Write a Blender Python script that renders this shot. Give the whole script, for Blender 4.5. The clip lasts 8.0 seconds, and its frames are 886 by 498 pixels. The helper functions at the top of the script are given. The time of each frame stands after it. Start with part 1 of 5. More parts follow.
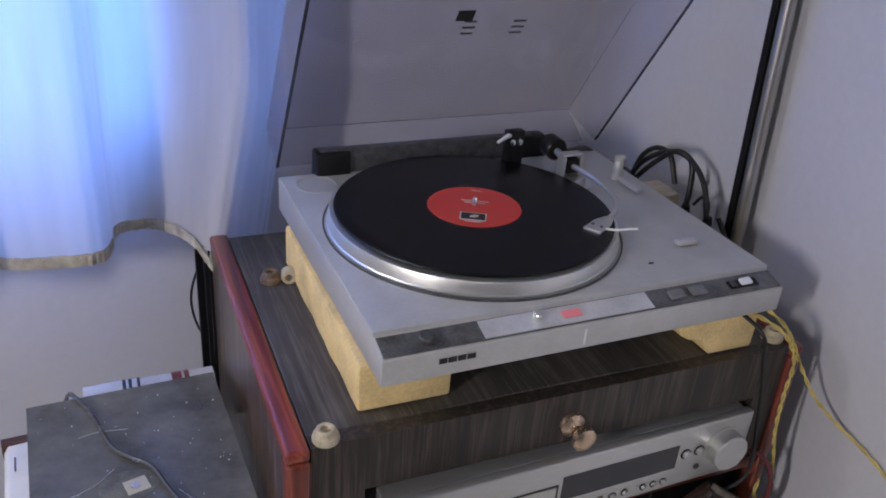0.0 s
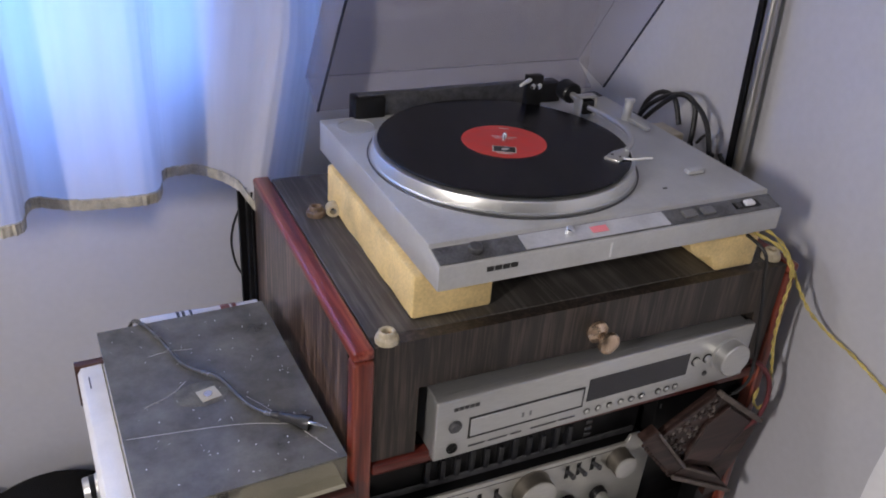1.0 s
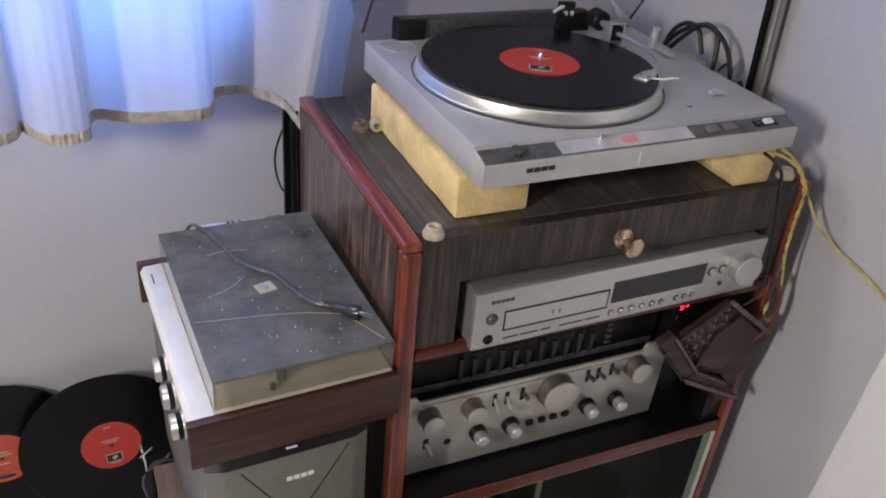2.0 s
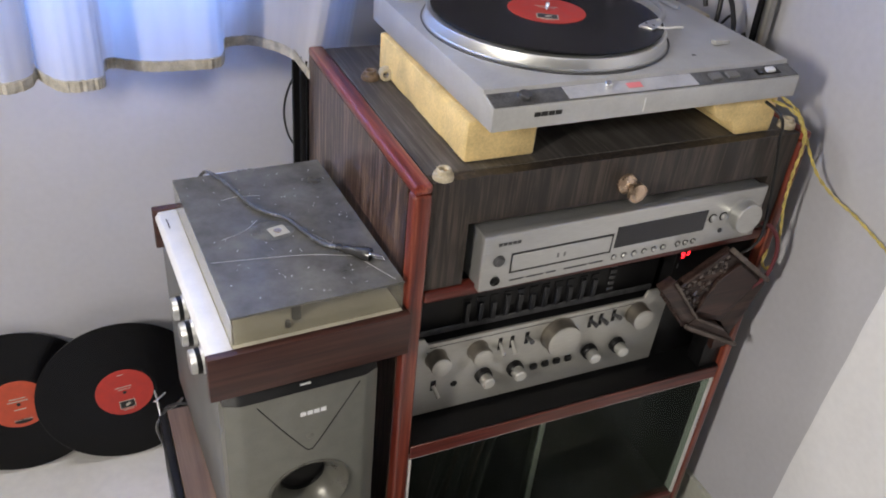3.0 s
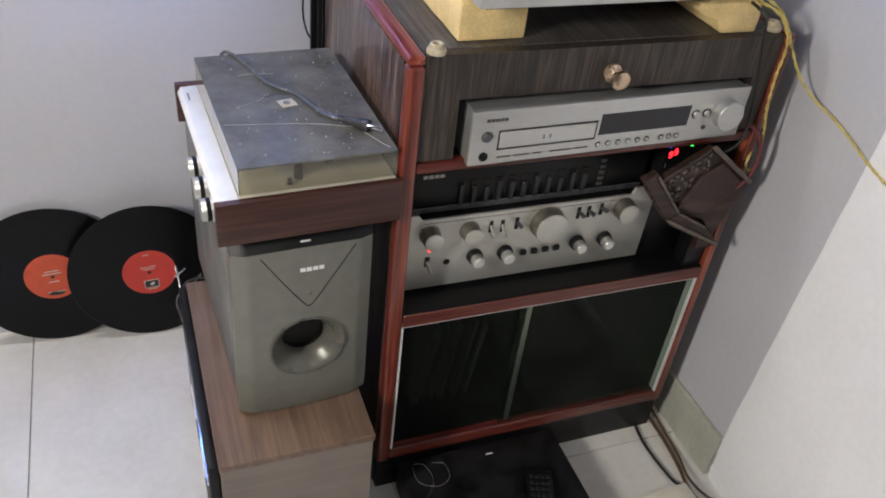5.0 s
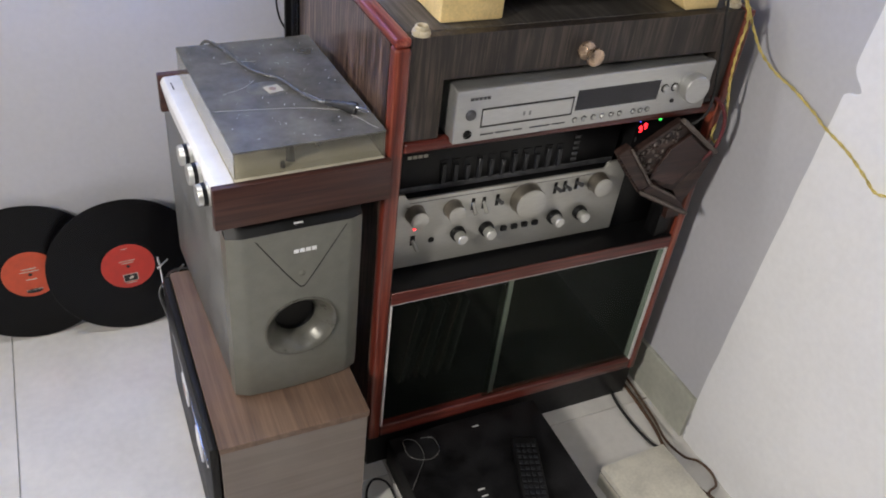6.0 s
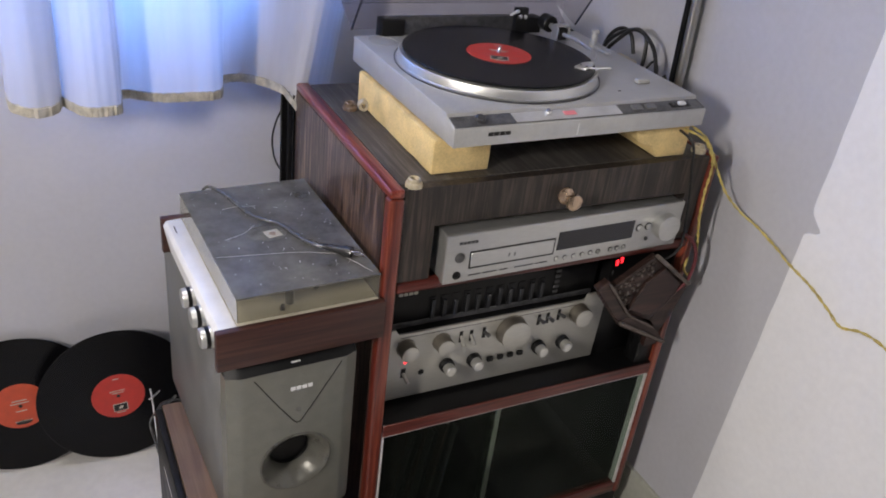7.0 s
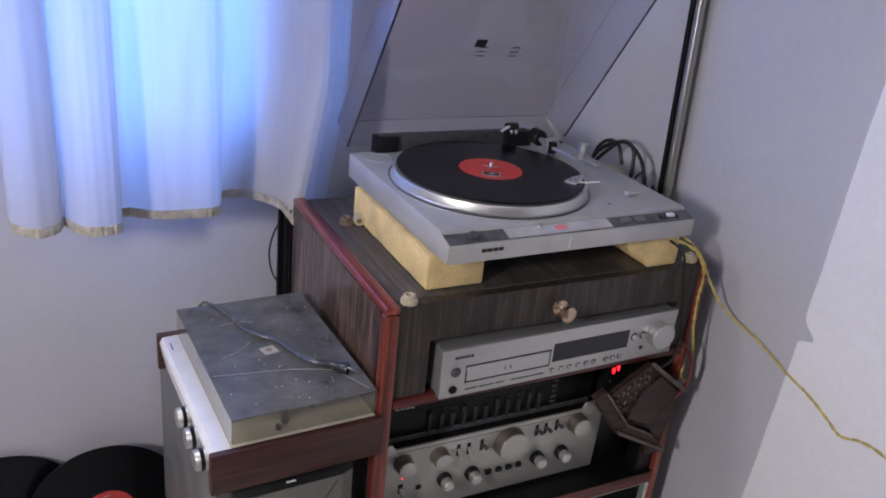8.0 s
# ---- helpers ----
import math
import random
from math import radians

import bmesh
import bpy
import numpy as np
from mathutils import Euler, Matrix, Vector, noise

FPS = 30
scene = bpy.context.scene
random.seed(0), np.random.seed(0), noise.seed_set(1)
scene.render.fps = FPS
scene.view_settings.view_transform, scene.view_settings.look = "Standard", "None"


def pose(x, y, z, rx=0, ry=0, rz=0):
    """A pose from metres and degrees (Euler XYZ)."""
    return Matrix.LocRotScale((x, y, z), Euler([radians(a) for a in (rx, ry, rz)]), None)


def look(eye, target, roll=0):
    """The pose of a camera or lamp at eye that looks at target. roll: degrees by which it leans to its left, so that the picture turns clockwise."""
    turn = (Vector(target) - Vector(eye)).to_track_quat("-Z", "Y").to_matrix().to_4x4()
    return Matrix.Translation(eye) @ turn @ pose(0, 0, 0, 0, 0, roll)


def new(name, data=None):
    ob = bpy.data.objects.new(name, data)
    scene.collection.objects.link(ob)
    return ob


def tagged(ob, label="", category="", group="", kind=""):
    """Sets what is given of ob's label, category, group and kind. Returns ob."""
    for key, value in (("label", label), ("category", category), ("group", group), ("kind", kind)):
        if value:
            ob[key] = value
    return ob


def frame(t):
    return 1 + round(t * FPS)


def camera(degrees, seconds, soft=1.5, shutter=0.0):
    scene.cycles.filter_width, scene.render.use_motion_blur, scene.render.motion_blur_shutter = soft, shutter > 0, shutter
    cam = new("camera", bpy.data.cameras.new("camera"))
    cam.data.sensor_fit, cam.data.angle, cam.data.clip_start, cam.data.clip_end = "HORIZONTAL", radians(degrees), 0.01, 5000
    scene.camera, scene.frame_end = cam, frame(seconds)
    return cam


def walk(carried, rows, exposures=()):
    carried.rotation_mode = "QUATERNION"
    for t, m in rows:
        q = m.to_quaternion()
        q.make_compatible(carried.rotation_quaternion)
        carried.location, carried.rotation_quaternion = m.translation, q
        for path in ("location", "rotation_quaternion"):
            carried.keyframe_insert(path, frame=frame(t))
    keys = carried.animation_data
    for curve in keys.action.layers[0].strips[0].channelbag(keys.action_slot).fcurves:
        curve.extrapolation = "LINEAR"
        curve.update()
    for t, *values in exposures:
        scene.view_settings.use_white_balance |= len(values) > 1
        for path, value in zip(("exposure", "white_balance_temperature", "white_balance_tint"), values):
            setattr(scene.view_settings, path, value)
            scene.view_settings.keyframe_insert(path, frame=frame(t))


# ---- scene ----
cam = camera(56.7, 8.0, soft=1.9)
PATH = [
    (0, (0.067, 0.027, 1.309), (0.806, 1.639, 0.384), 4.7),
    (0.5, (-0.013, -0.012, 1.308), (0.76, 1.571, 0.362), 4.6),
    (1, (-0.034, -0.046, 1.299), (0.746, 1.52, 0.33), 4.6),
    (1.5, (-0.058, -0.07, 1.296), (0.708, 1.479, 0.289), 5.3),
    (2, (-0.109, -0.119, 1.28), (0.646, 1.404, 0.227), 5.6),
    (3.5, (-0.135, -0.159, 1.261), (0.605, 1.3, 0.11), 6.2),
    (4, (-0.133, -0.189, 1.245), (0.567, 1.262, 0.06), 7.1),
    (4.5, (-0.126, -0.247, 1.242), (0.524, 1.216, 0.044), 7.1),
    (5.8, (-0.17, -0.326, 1.231), (0.538, 1.087, 0.005), 7.3),
    (6, (-0.191, -0.318, 1.238), (0.566, 1.081, 0.025), 7.4),
    (6.5, (-0.223, -0.321, 1.27), (0.597, 1.118, 0.15), 7.6),
    (7, (-0.227, -0.326, 1.308), (0.623, 1.185, 0.31), 7.4),
    (7.5, (-0.23, -0.324, 1.32), (0.629, 1.236, 0.41), 6.8),
    (8, (-0.226, -0.321, 1.342), (0.656, 1.286, 0.543), 6.3),
]
EXPOSURES = [(0, -0.74, 6180, 17), (0.5, -0.70, 6280, 17), (1.0, -0.62, 6430, 16), (1.5, -0.56, 6600, 14), (2.0, -0.50, 6680, 13), (3.5, -0.20, 6650, 10), (6.0, -0.24, 6550, 10), (7.0, -0.44, 6600, 13), (7.5, -0.62, 6350, 16), (8.0, -0.74, 6180, 19)]
walk(cam, [(t, look(eye, target, roll)) for t, eye, target, roll in PATH], EXPOSURES)

# ---- light: daylight behind the curtain, an unseen lamp high at the back, two added fills ----
world = bpy.data.worlds.new("world")
scene.world = world
world.use_nodes = True
sky = world.node_tree.nodes.new("ShaderNodeTexSky")
sky.sky_type, sky.sun_disc, sky.sun_elevation, sky.sun_rotation = "NISHITA", False, radians(35), radians(200)
world.node_tree.links.new(sky.outputs[0], world.node_tree.nodes["Background"].inputs[0])
world.node_tree.nodes["Background"].inputs[1].default_value = 0.12


def area_lamp(name, eye, target, sx, sy, watts, color):
    data = bpy.data.lights.new(name, "AREA")
    data.shape, data.size, data.size_y, data.energy, data.color = "RECTANGLE", sx, sy, watts, color
    ob = new(name, data)
    ob.matrix_world = look(eye, target)
    return ob


area_lamp("tube_lamp", (-0.68, 1.02, 2.36), (-0.55, 0.70, 0.0), 0.9, 0.04, 24, (1.0, 0.985, 0.965))
# Fill added from behind the camera; no lamp is known there
area_lamp("front_fill", (-0.25, -1.35, 2.40), (0.4, 0.5, 0.6), 0.6, 0.3, 6.5, (1.0, 0.985, 0.97))
# Warm light added at the front left, its source unseen
area_lamp("front_left_light", (-1.35, -0.30, 1.45), (0.2, 0.40, 0.56), 0.12, 0.35, 10.5, (1.0, 0.95, 0.88)).data.spread = radians(105)
area_lamp("window_daylight", (-0.03, 1.32, 1.45), (-0.03, 0.0, 1.2), 0.66, 1.15, 55, (0.13, 0.32, 1.0))


# ---- materials ----
def material(name, base, rough=0.5, metal=0.0, vary=0.12, scale=40.0, bump=0.1, stretch=(1, 1, 1), dark=None, spec=0.5, coat=0.0, per_piece=0.0, fine=9.0, alpha_trans=0.0):
    """Principled surface with two scales of mottling and a fine relief."""
    m = bpy.data.materials.new(name)
    m.use_nodes = True
    nt = m.node_tree
    n, l = nt.nodes, nt.links
    b = n["Principled BSDF"]
    tc = n.new("ShaderNodeTexCoord")
    mp = n.new("ShaderNodeMapping")
    mp.inputs["Scale"].default_value = stretch
    l.new(tc.outputs["Object"], mp.inputs["Vector"])
    big = n.new("ShaderNodeTexNoise")
    big.inputs["Scale"].default_value, big.inputs["Detail"].default_value = scale, 6
    sml = n.new("ShaderNodeTexNoise")
    sml.inputs["Scale"].default_value, sml.inputs["Detail"].default_value = scale * fine, 4
    l.new(mp.outputs[0], big.inputs["Vector"])
    l.new(mp.outputs[0], sml.inputs["Vector"])
    add = n.new("ShaderNodeMath")
    add.operation = "MULTIPLY_ADD"
    l.new(sml.outputs["Fac"], add.inputs[0])
    add.inputs[1].default_value = 0.5
    l.new(big.outputs["Fac"], add.inputs[2])
    fac = add.outputs[0]
    ramp = n.new("ShaderNodeValToRGB")
    lo = dark or tuple(c * (1 - 2.2 * vary) for c in base)
    hi = tuple(min(1.0, c * (1 + vary)) for c in base)
    ramp.color_ramp.elements[0].position, ramp.color_ramp.elements[0].color = 0.5, (*lo, 1)
    ramp.color_ramp.elements[1].position, ramp.color_ramp.elements[1].color = 0.95, (*hi, 1)
    l.new(fac, ramp.inputs[0])
    out = ramp.outputs[0]
    if per_piece:
        oi = n.new("ShaderNodeObjectInfo")
        hsv = n.new("ShaderNodeHueSaturation")
        mr = n.new("ShaderNodeMapRange")
        mr.inputs["To Min"].default_value, mr.inputs["To Max"].default_value = 1 - per_piece, 1 + per_piece
        l.new(oi.outputs["Random"], mr.inputs[0])
        l.new(mr.outputs[0], hsv.inputs["Value"])
        l.new(out, hsv.inputs["Color"])
        out = hsv.outputs[0]
    l.new(out, b.inputs["Base Color"])
    rr = n.new("ShaderNodeMapRange")
    rr.inputs["From Min"].default_value, rr.inputs["From Max"].default_value = 0.4, 1.1
    rr.inputs["To Min"].default_value, rr.inputs["To Max"].default_value = max(0.02, rough * 0.75), min(1, rough * 1.25)
    l.new(fac, rr.inputs[0])
    l.new(rr.outputs[0], b.inputs["Roughness"])
    b.inputs["Metallic"].default_value = metal
    b.inputs["Specular IOR Level"].default_value = spec
    b.inputs["Coat Weight"].default_value = coat
    b.inputs["Coat Roughness"].default_value = 0.12
    if alpha_trans:
        b.inputs["Transmission Weight"].default_value = alpha_trans
    if bump:
        bp = n.new("ShaderNodeBump")
        bp.inputs["Strength"].default_value, bp.inputs["Distance"].default_value = bump, 0.002
        l.new(fac, bp.inputs["Height"])
        l.new(bp.outputs[0], b.inputs["Normal"])
    return m


def plain(name, base, rough, spec=0.5, metal=0.0):
    m = bpy.data.materials.new(name)
    m.use_nodes = True
    b = m.node_tree.nodes["Principled BSDF"]
    b.inputs["Base Color"].default_value = (*base, 1)
    b.inputs["Roughness"].default_value, b.inputs["Metallic"].default_value = rough, metal
    b.inputs["Specular IOR Level"].default_value = spec
    return m


def glow(name, color, strength):
    m = bpy.data.materials.new(name)
    m.use_nodes = True
    b = m.node_tree.nodes["Principled BSDF"]
    b.inputs["Base Color"].default_value = (*color, 1)
    b.inputs["Emission Color"].default_value = (*color, 1)
    b.inputs["Emission Strength"].default_value = strength
    return m


def clear(name, tint, rough=0.03, haze=0.0, haze_color=(0.5, 0.5, 0.5), gloss=0.5, low=0.55, high=1.5):
    """A thin clear sheet: mostly see-through, with a mirror gloss and a veil of dust or painted-in light."""
    m = bpy.data.materials.new(name)
    m.use_nodes = True
    nt = m.node_tree
    n, l = nt.nodes, nt.links
    for q in list(n):
        if q.type == "BSDF_PRINCIPLED":
            n.remove(q)
    outn = [q for q in n if q.type == "OUTPUT_MATERIAL"][0]
    tr = n.new("ShaderNodeBsdfTransparent")
    tr.inputs[0].default_value = (*tint, 1)
    gl = n.new("ShaderNodeBsdfGlossy")
    gl.inputs["Roughness"].default_value = rough
    gl.inputs[0].default_value = (0.9, 0.9, 0.9, 1)
    lw = n.new("ShaderNodeLayerWeight")
    lw.inputs[0].default_value = 0.5
    pw = n.new("ShaderNodeMath")
    pw.operation = "POWER"
    pw.inputs[1].default_value = 4.0
    l.new(lw.outputs["Facing"], pw.inputs[0])
    mx = n.new("ShaderNodeMixShader")
    mul = n.new("ShaderNodeMath")
    mul.operation, mul.use_clamp = "MULTIPLY_ADD", True
    l.new(pw.outputs[0], mul.inputs[0])
    mul.inputs[1].default_value, mul.inputs[2].default_value = gloss, 0.035 * min(1.0, gloss * 2)
    l.new(mul.outputs[0], mx.inputs[0])
    l.new(tr.outputs[0], mx.inputs[1])
    l.new(gl.outputs[0], mx.inputs[2])
    if not haze:
        l.new(mx.outputs[0], outn.inputs[0])
        return m
    df = n.new("ShaderNodeBsdfDiffuse")
    df.inputs[0].default_value = (*haze_color, 1)
    mx2 = n.new("ShaderNodeMixShader")
    tc = n.new("ShaderNodeTexCoord")
    nz = n.new("ShaderNodeTexNoise")
    nz.inputs["Scale"].default_value, nz.inputs["Detail"].default_value, nz.inputs["Roughness"].default_value = 16, 10, 0.68
    l.new(tc.outputs["Object"], nz.inputs["Vector"])
    mr = n.new("ShaderNodeMapRange")
    mr.inputs["From Min"].default_value, mr.inputs["From Max"].default_value = 0.3, 0.75
    mr.inputs["To Min"].default_value, mr.inputs["To Max"].default_value = haze * low, min(1, haze * high)
    l.new(nz.outputs["Fac"], mr.inputs[0])
    l.new(mr.outputs[0], mx2.inputs[0])
    l.new(mx.outputs[0], mx2.inputs[1])
    l.new(df.outputs[0], mx2.inputs[2])
    l.new(mx2.outputs[0], outn.inputs[0])
    return m


def wood(name, dark, mid, lite, rough=0.4, axis=2, grain=9.0, coat=0.0, dust=0.0):
    """Straight-grained veneer: streaks along one axis, finer pores, a little dust."""
    m = bpy.data.materials.new(name)
    m.use_nodes = True
    nt = m.node_tree
    n, l = nt.nodes, nt.links
    b = n["Principled BSDF"]
    tc = n.new("ShaderNodeTexCoord")
    mp = n.new("ShaderNodeMapping")
    sc = [grain * 10.0] * 3
    sc[axis] = grain * 0.35
    mp.inputs["Scale"].default_value = sc
    l.new(tc.outputs["Object"], mp.inputs["Vector"])
    wob = n.new("ShaderNodeTexNoise")
    wob.inputs["Scale"].default_value, wob.inputs["Detail"].default_value, wob.inputs["Distortion"].default_value = 1.0, 5, 0.8
    l.new(mp.outputs[0], wob.inputs["Vector"])
    fine = n.new("ShaderNodeTexNoise")
    fine.inputs["Scale"].default_value, fine.inputs["Detail"].default_value = 4.5, 6
    l.new(mp.outputs[0], fine.inputs["Vector"])
    add = n.new("ShaderNodeMath")
    add.operation = "MULTIPLY_ADD"
    add.inputs[1].default_value = 0.6
    l.new(fine.outputs["Fac"], add.inputs[0])
    l.new(wob.outputs["Fac"], add.inputs[2])
    ramp = n.new("ShaderNodeValToRGB")
    e = ramp.color_ramp.elements
    e[0].position, e[0].color = 0.55, (*dark, 1)
    e[1].position, e[1].color = 0.98, (*lite, 1)
    k = e.new(0.78)
    k.color = (*mid, 1)
    l.new(add.outputs[0], ramp.inputs[0])
    out = ramp.outputs[0]
    if dust:
        dn = n.new("ShaderNodeTexNoise")
        dn.inputs["Scale"].default_value, dn.inputs["Detail"].default_value = 14, 7
        l.new(tc.outputs["Object"], dn.inputs["Vector"])
        mr = n.new("ShaderNodeMapRange")
        mr.inputs["From Min"].default_value, mr.inputs["From Max"].default_value = 0.35, 0.7
        mr.inputs["To Min"].default_value, mr.inputs["To Max"].default_value = dust * 0.4, dust
        l.new(dn.outputs["Fac"], mr.inputs[0])
        mix = n.new("ShaderNodeMixRGB")
        mix.inputs[2].default_value = (0.30, 0.28, 0.25, 1)
        l.new(mr.outputs[0], mix.inputs[0])
        l.new(out, mix.inputs[1])
        out = mix.outputs[0]
    l.new(out, b.inputs["Base Color"])
    b.inputs["Roughness"].default_value = rough
    b.inputs["Coat Weight"].default_value = coat
    b.inputs["Coat Roughness"].default_value = 0.15
    bp = n.new("ShaderNodeBump")
    bp.inputs["Strength"].default_value, bp.inputs["Distance"].default_value = 0.12, 0.001
    l.new(add.outputs[0], bp.inputs["Height"])
    l.new(bp.outputs[0], b.inputs["Normal"])
    return m


M_WALL = material("lavender_wall_paint", (0.66, 0.655, 0.69), 0.6, vary=0.03, scale=3.0, bump=0.12, fine=30)
# East paint greyed and white coat lightened: their step in light is in the colour
M_WALL_EAST = material("shaded_east_wall_paint", (0.53, 0.53, 0.56), 0.6, vary=0.04, scale=3.0, bump=0.12, fine=30)
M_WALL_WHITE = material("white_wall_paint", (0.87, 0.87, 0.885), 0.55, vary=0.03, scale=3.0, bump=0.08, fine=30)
# Unseen west and south walls and ceiling, darkened to keep bounced light low
M_WALL_WEST = material("dimmed_west_wall_paint", (0.46, 0.455, 0.45), 0.6, vary=0.03, scale=3.0, bump=0.08, fine=30)
M_WALL_ROOM = material("dimmed_room_paint", (0.24, 0.24, 0.24), 0.7, vary=0.04, scale=3.0)
M_CEIL = material("dimmed_ceiling_paint", (0.36, 0.36, 0.36), 0.8, vary=0.03, scale=4)
M_TILE = material("cream_floor_tile", (0.72, 0.70, 0.66), 0.22, vary=0.05, scale=7, bump=0.02, per_piece=0.02)
M_GROUT = material("tile_grout", (0.55, 0.53, 0.49), 0.9)
M_SKIRT = material("marble_skirting", (0.46, 0.465, 0.40), 0.35, vary=0.09, scale=9, bump=0.02)
M_VENEER = wood("walnut_veneer", (0.011, 0.006, 0.005), (0.042, 0.024, 0.018), (0.24, 0.155, 0.115), 0.32, 2, 19, 0.4)
M_TOPVENEER = wood("dusty_dark_veneer", (0.010, 0.0085, 0.0075), (0.026, 0.022, 0.019), (0.088, 0.080, 0.074), 0.46, 1, 16, 0.0, 0.20)
M_FRONTVENEER = wood("dark_front_veneer", (0.008, 0.0058, 0.0047), (0.019, 0.0138, 0.011), (0.066, 0.047, 0.037), 0.5, 2, 16, 0.0, 0.05)
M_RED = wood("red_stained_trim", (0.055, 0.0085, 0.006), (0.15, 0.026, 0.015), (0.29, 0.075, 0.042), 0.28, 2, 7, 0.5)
# Same red stain: rails toned down as shaded, top caps brightened as lit
M_RED_X = wood("red_stained_rail_shaded", (0.034, 0.0055, 0.0045), (0.085, 0.014, 0.010), (0.160, 0.034, 0.022), 0.32, 0, 9, 0.3)
M_RED_Y = wood("red_stained_cap_lit", (0.072, 0.00936, 0.00576), (0.1944, 0.02736, 0.01512), (0.3312, 0.0756, 0.0396), 0.28, 1, 7, 0.5)
M_PLINTH = wood("plinth_walnut", (0.022, 0.0065, 0.0045), (0.042, 0.0135, 0.0095), (0.070, 0.0250, 0.018), 0.45, 0, 7, 0.1)
M_STAND = wood("brown_board", (0.095, 0.052, 0.033), (0.140, 0.080, 0.051), (0.190, 0.112, 0.074), 0.5, 1, 8, 0.0, 0.15)
M_STAND_FRONT = wood("faded_board", (0.165, 0.130, 0.110), (0.185, 0.148, 0.127), (0.205, 0.168, 0.146), 0.6, 0, 5, 0.0, 0.25)
M_CARVED = wood("carved_brown_wood", (0.012, 0.006, 0.005), (0.030, 0.015, 0.012), (0.060, 0.034, 0.027), 0.5, 0, 9)
M_SILVER = material("brushed_silver", (0.552, 0.552, 0.5336), 0.36, 0.75, 0.05, 60, 0.03, (1, 12, 12))
M_DECK = material("silver_deck_paint", (0.52, 0.52, 0.505), 0.42, 0.3, 0.05, 30, 0.03)
M_ALU = material("bright_aluminium", (0.70, 0.70, 0.67), 0.40, 0.9, 0.02, 9, 0.0)
M_AMP = material("champagne_aluminium", (0.527, 0.5185, 0.476), 0.40, 0.55, 0.05, 60, 0.03, (1, 10, 10))
M_STRIP = material("pale_alloy", (0.86, 0.86, 0.87), 0.38, 0.1, 0.03, 40, 0.02)
M_CHROME = material("chrome", (0.85, 0.85, 0.85), 0.12, 1.0, 0.02, 60, 0.0)
M_GUN = material("grey_control_strip", (0.085, 0.085, 0.09), 0.45, 0.3, 0.25, 90, 0.05)
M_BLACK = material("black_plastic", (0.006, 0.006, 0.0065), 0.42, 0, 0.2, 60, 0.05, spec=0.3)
M_BLACK_SHEEN = material("black_gloss", (0.010, 0.010, 0.012), 0.16, 0, 0.2, 30, 0.02)
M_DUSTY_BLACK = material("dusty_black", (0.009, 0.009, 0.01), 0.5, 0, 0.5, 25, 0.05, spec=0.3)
M_VINYL = plain("vinyl", (0.0035, 0.0035, 0.0045), 0.27, 0.22)
vinyl_bsdf = M_VINYL.node_tree.nodes["Principled BSDF"]
vinyl_bsdf.inputs["Anisotropic"].default_value = 0.75
vinyl_grooves = M_VINYL.node_tree.nodes.new("ShaderNodeTangent")
vinyl_grooves.direction_type, vinyl_grooves.axis = "RADIAL", "Z"
M_VINYL.node_tree.links.new(vinyl_grooves.outputs[0], vinyl_bsdf.inputs["Tangent"])
M_LABEL = material("red_paper_label", (0.62, 0.055, 0.040), 0.6, 0, 0.06, 60, 0.05)
M_LABEL_O = material("orange_red_label", (0.66, 0.10, 0.045), 0.6, 0, 0.06, 60, 0.05)
M_PRINT = material("black_print", (0.02, 0.02, 0.02), 0.6)
M_PRINT_PALE = material("pale_print", (0.6, 0.58, 0.5), 0.6)
M_FOAM = material("yellow_foam", (0.84, 0.63, 0.29), 0.9, 0, 0.13, 22, 0.5, fine=14)
M_IVORY = material("ivory_plastic", (0.54, 0.47, 0.33), 0.4, 0, 0.15, 60, 0.05)
M_BRASS = material("pale_brass", (0.62, 0.46, 0.33), 0.26, 0.9, 0.1, 60, 0.03)
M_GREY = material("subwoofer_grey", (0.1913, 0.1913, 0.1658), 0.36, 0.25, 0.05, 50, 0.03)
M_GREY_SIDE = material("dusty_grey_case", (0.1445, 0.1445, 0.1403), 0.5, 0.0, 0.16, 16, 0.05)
M_PORT = material("dark_grey_port", (0.125, 0.123, 0.105), 0.30, 0.25, 0.08, 50, 0.03)
M_CREAM = material("cream_deck", (0.50, 0.465, 0.36), 0.5, 0, 0.06, 20, 0.02)
M_YELLOW = material("yellow_wire", (0.64, 0.51, 0.15), 0.5, 0, 0.2, 60, 0.05)
M_CABLE = material("black_cable", (0.012, 0.012, 0.013), 0.45)
M_CABLE_GREY = material("grey_cable", (0.13, 0.13, 0.13), 0.25, 0.4)
M_PLUG = material("dark_grey_plug", (0.035, 0.035, 0.037), 0.22)
M_CABLE_BROWN = material("brown_cable", (0.10, 0.055, 0.03), 0.5)
M_MAROON = material("maroon_cable", (0.13, 0.025, 0.03), 0.5)
M_BUTTON = material("grey_button", (0.22, 0.22, 0.22), 0.4, 0.3, 0.1, 60, 0.03)
M_WHITE = material("white_plastic", (0.78, 0.78, 0.76), 0.4, 0, 0.05, 40, 0.03)
M_PAPER = material("printed_paper", (0.62, 0.60, 0.57), 0.7, 0, 0.08, 30, 0.1)
M_HEM = material("beige_hem", (0.58, 0.54, 0.45), 0.9, 0, 0.2, 60, 0.3)
M_DISPLAY = material("dark_display", (0.012, 0.012, 0.018), 0.12, 0, 0.1, 20, 0.0)
M_STEEL = material("dull_steel_tube", (0.45, 0.44, 0.41), 0.3, 0.9, 0.08, 30, 0.0, (1, 1, 0.06))
# The bluish veil paints in blue light on the raised lid
M_LID = clear("clear_acrylic", (0.86, 0.85, 0.88), 0.03, 0.06, (0.50, 0.50, 0.60), 0.5)
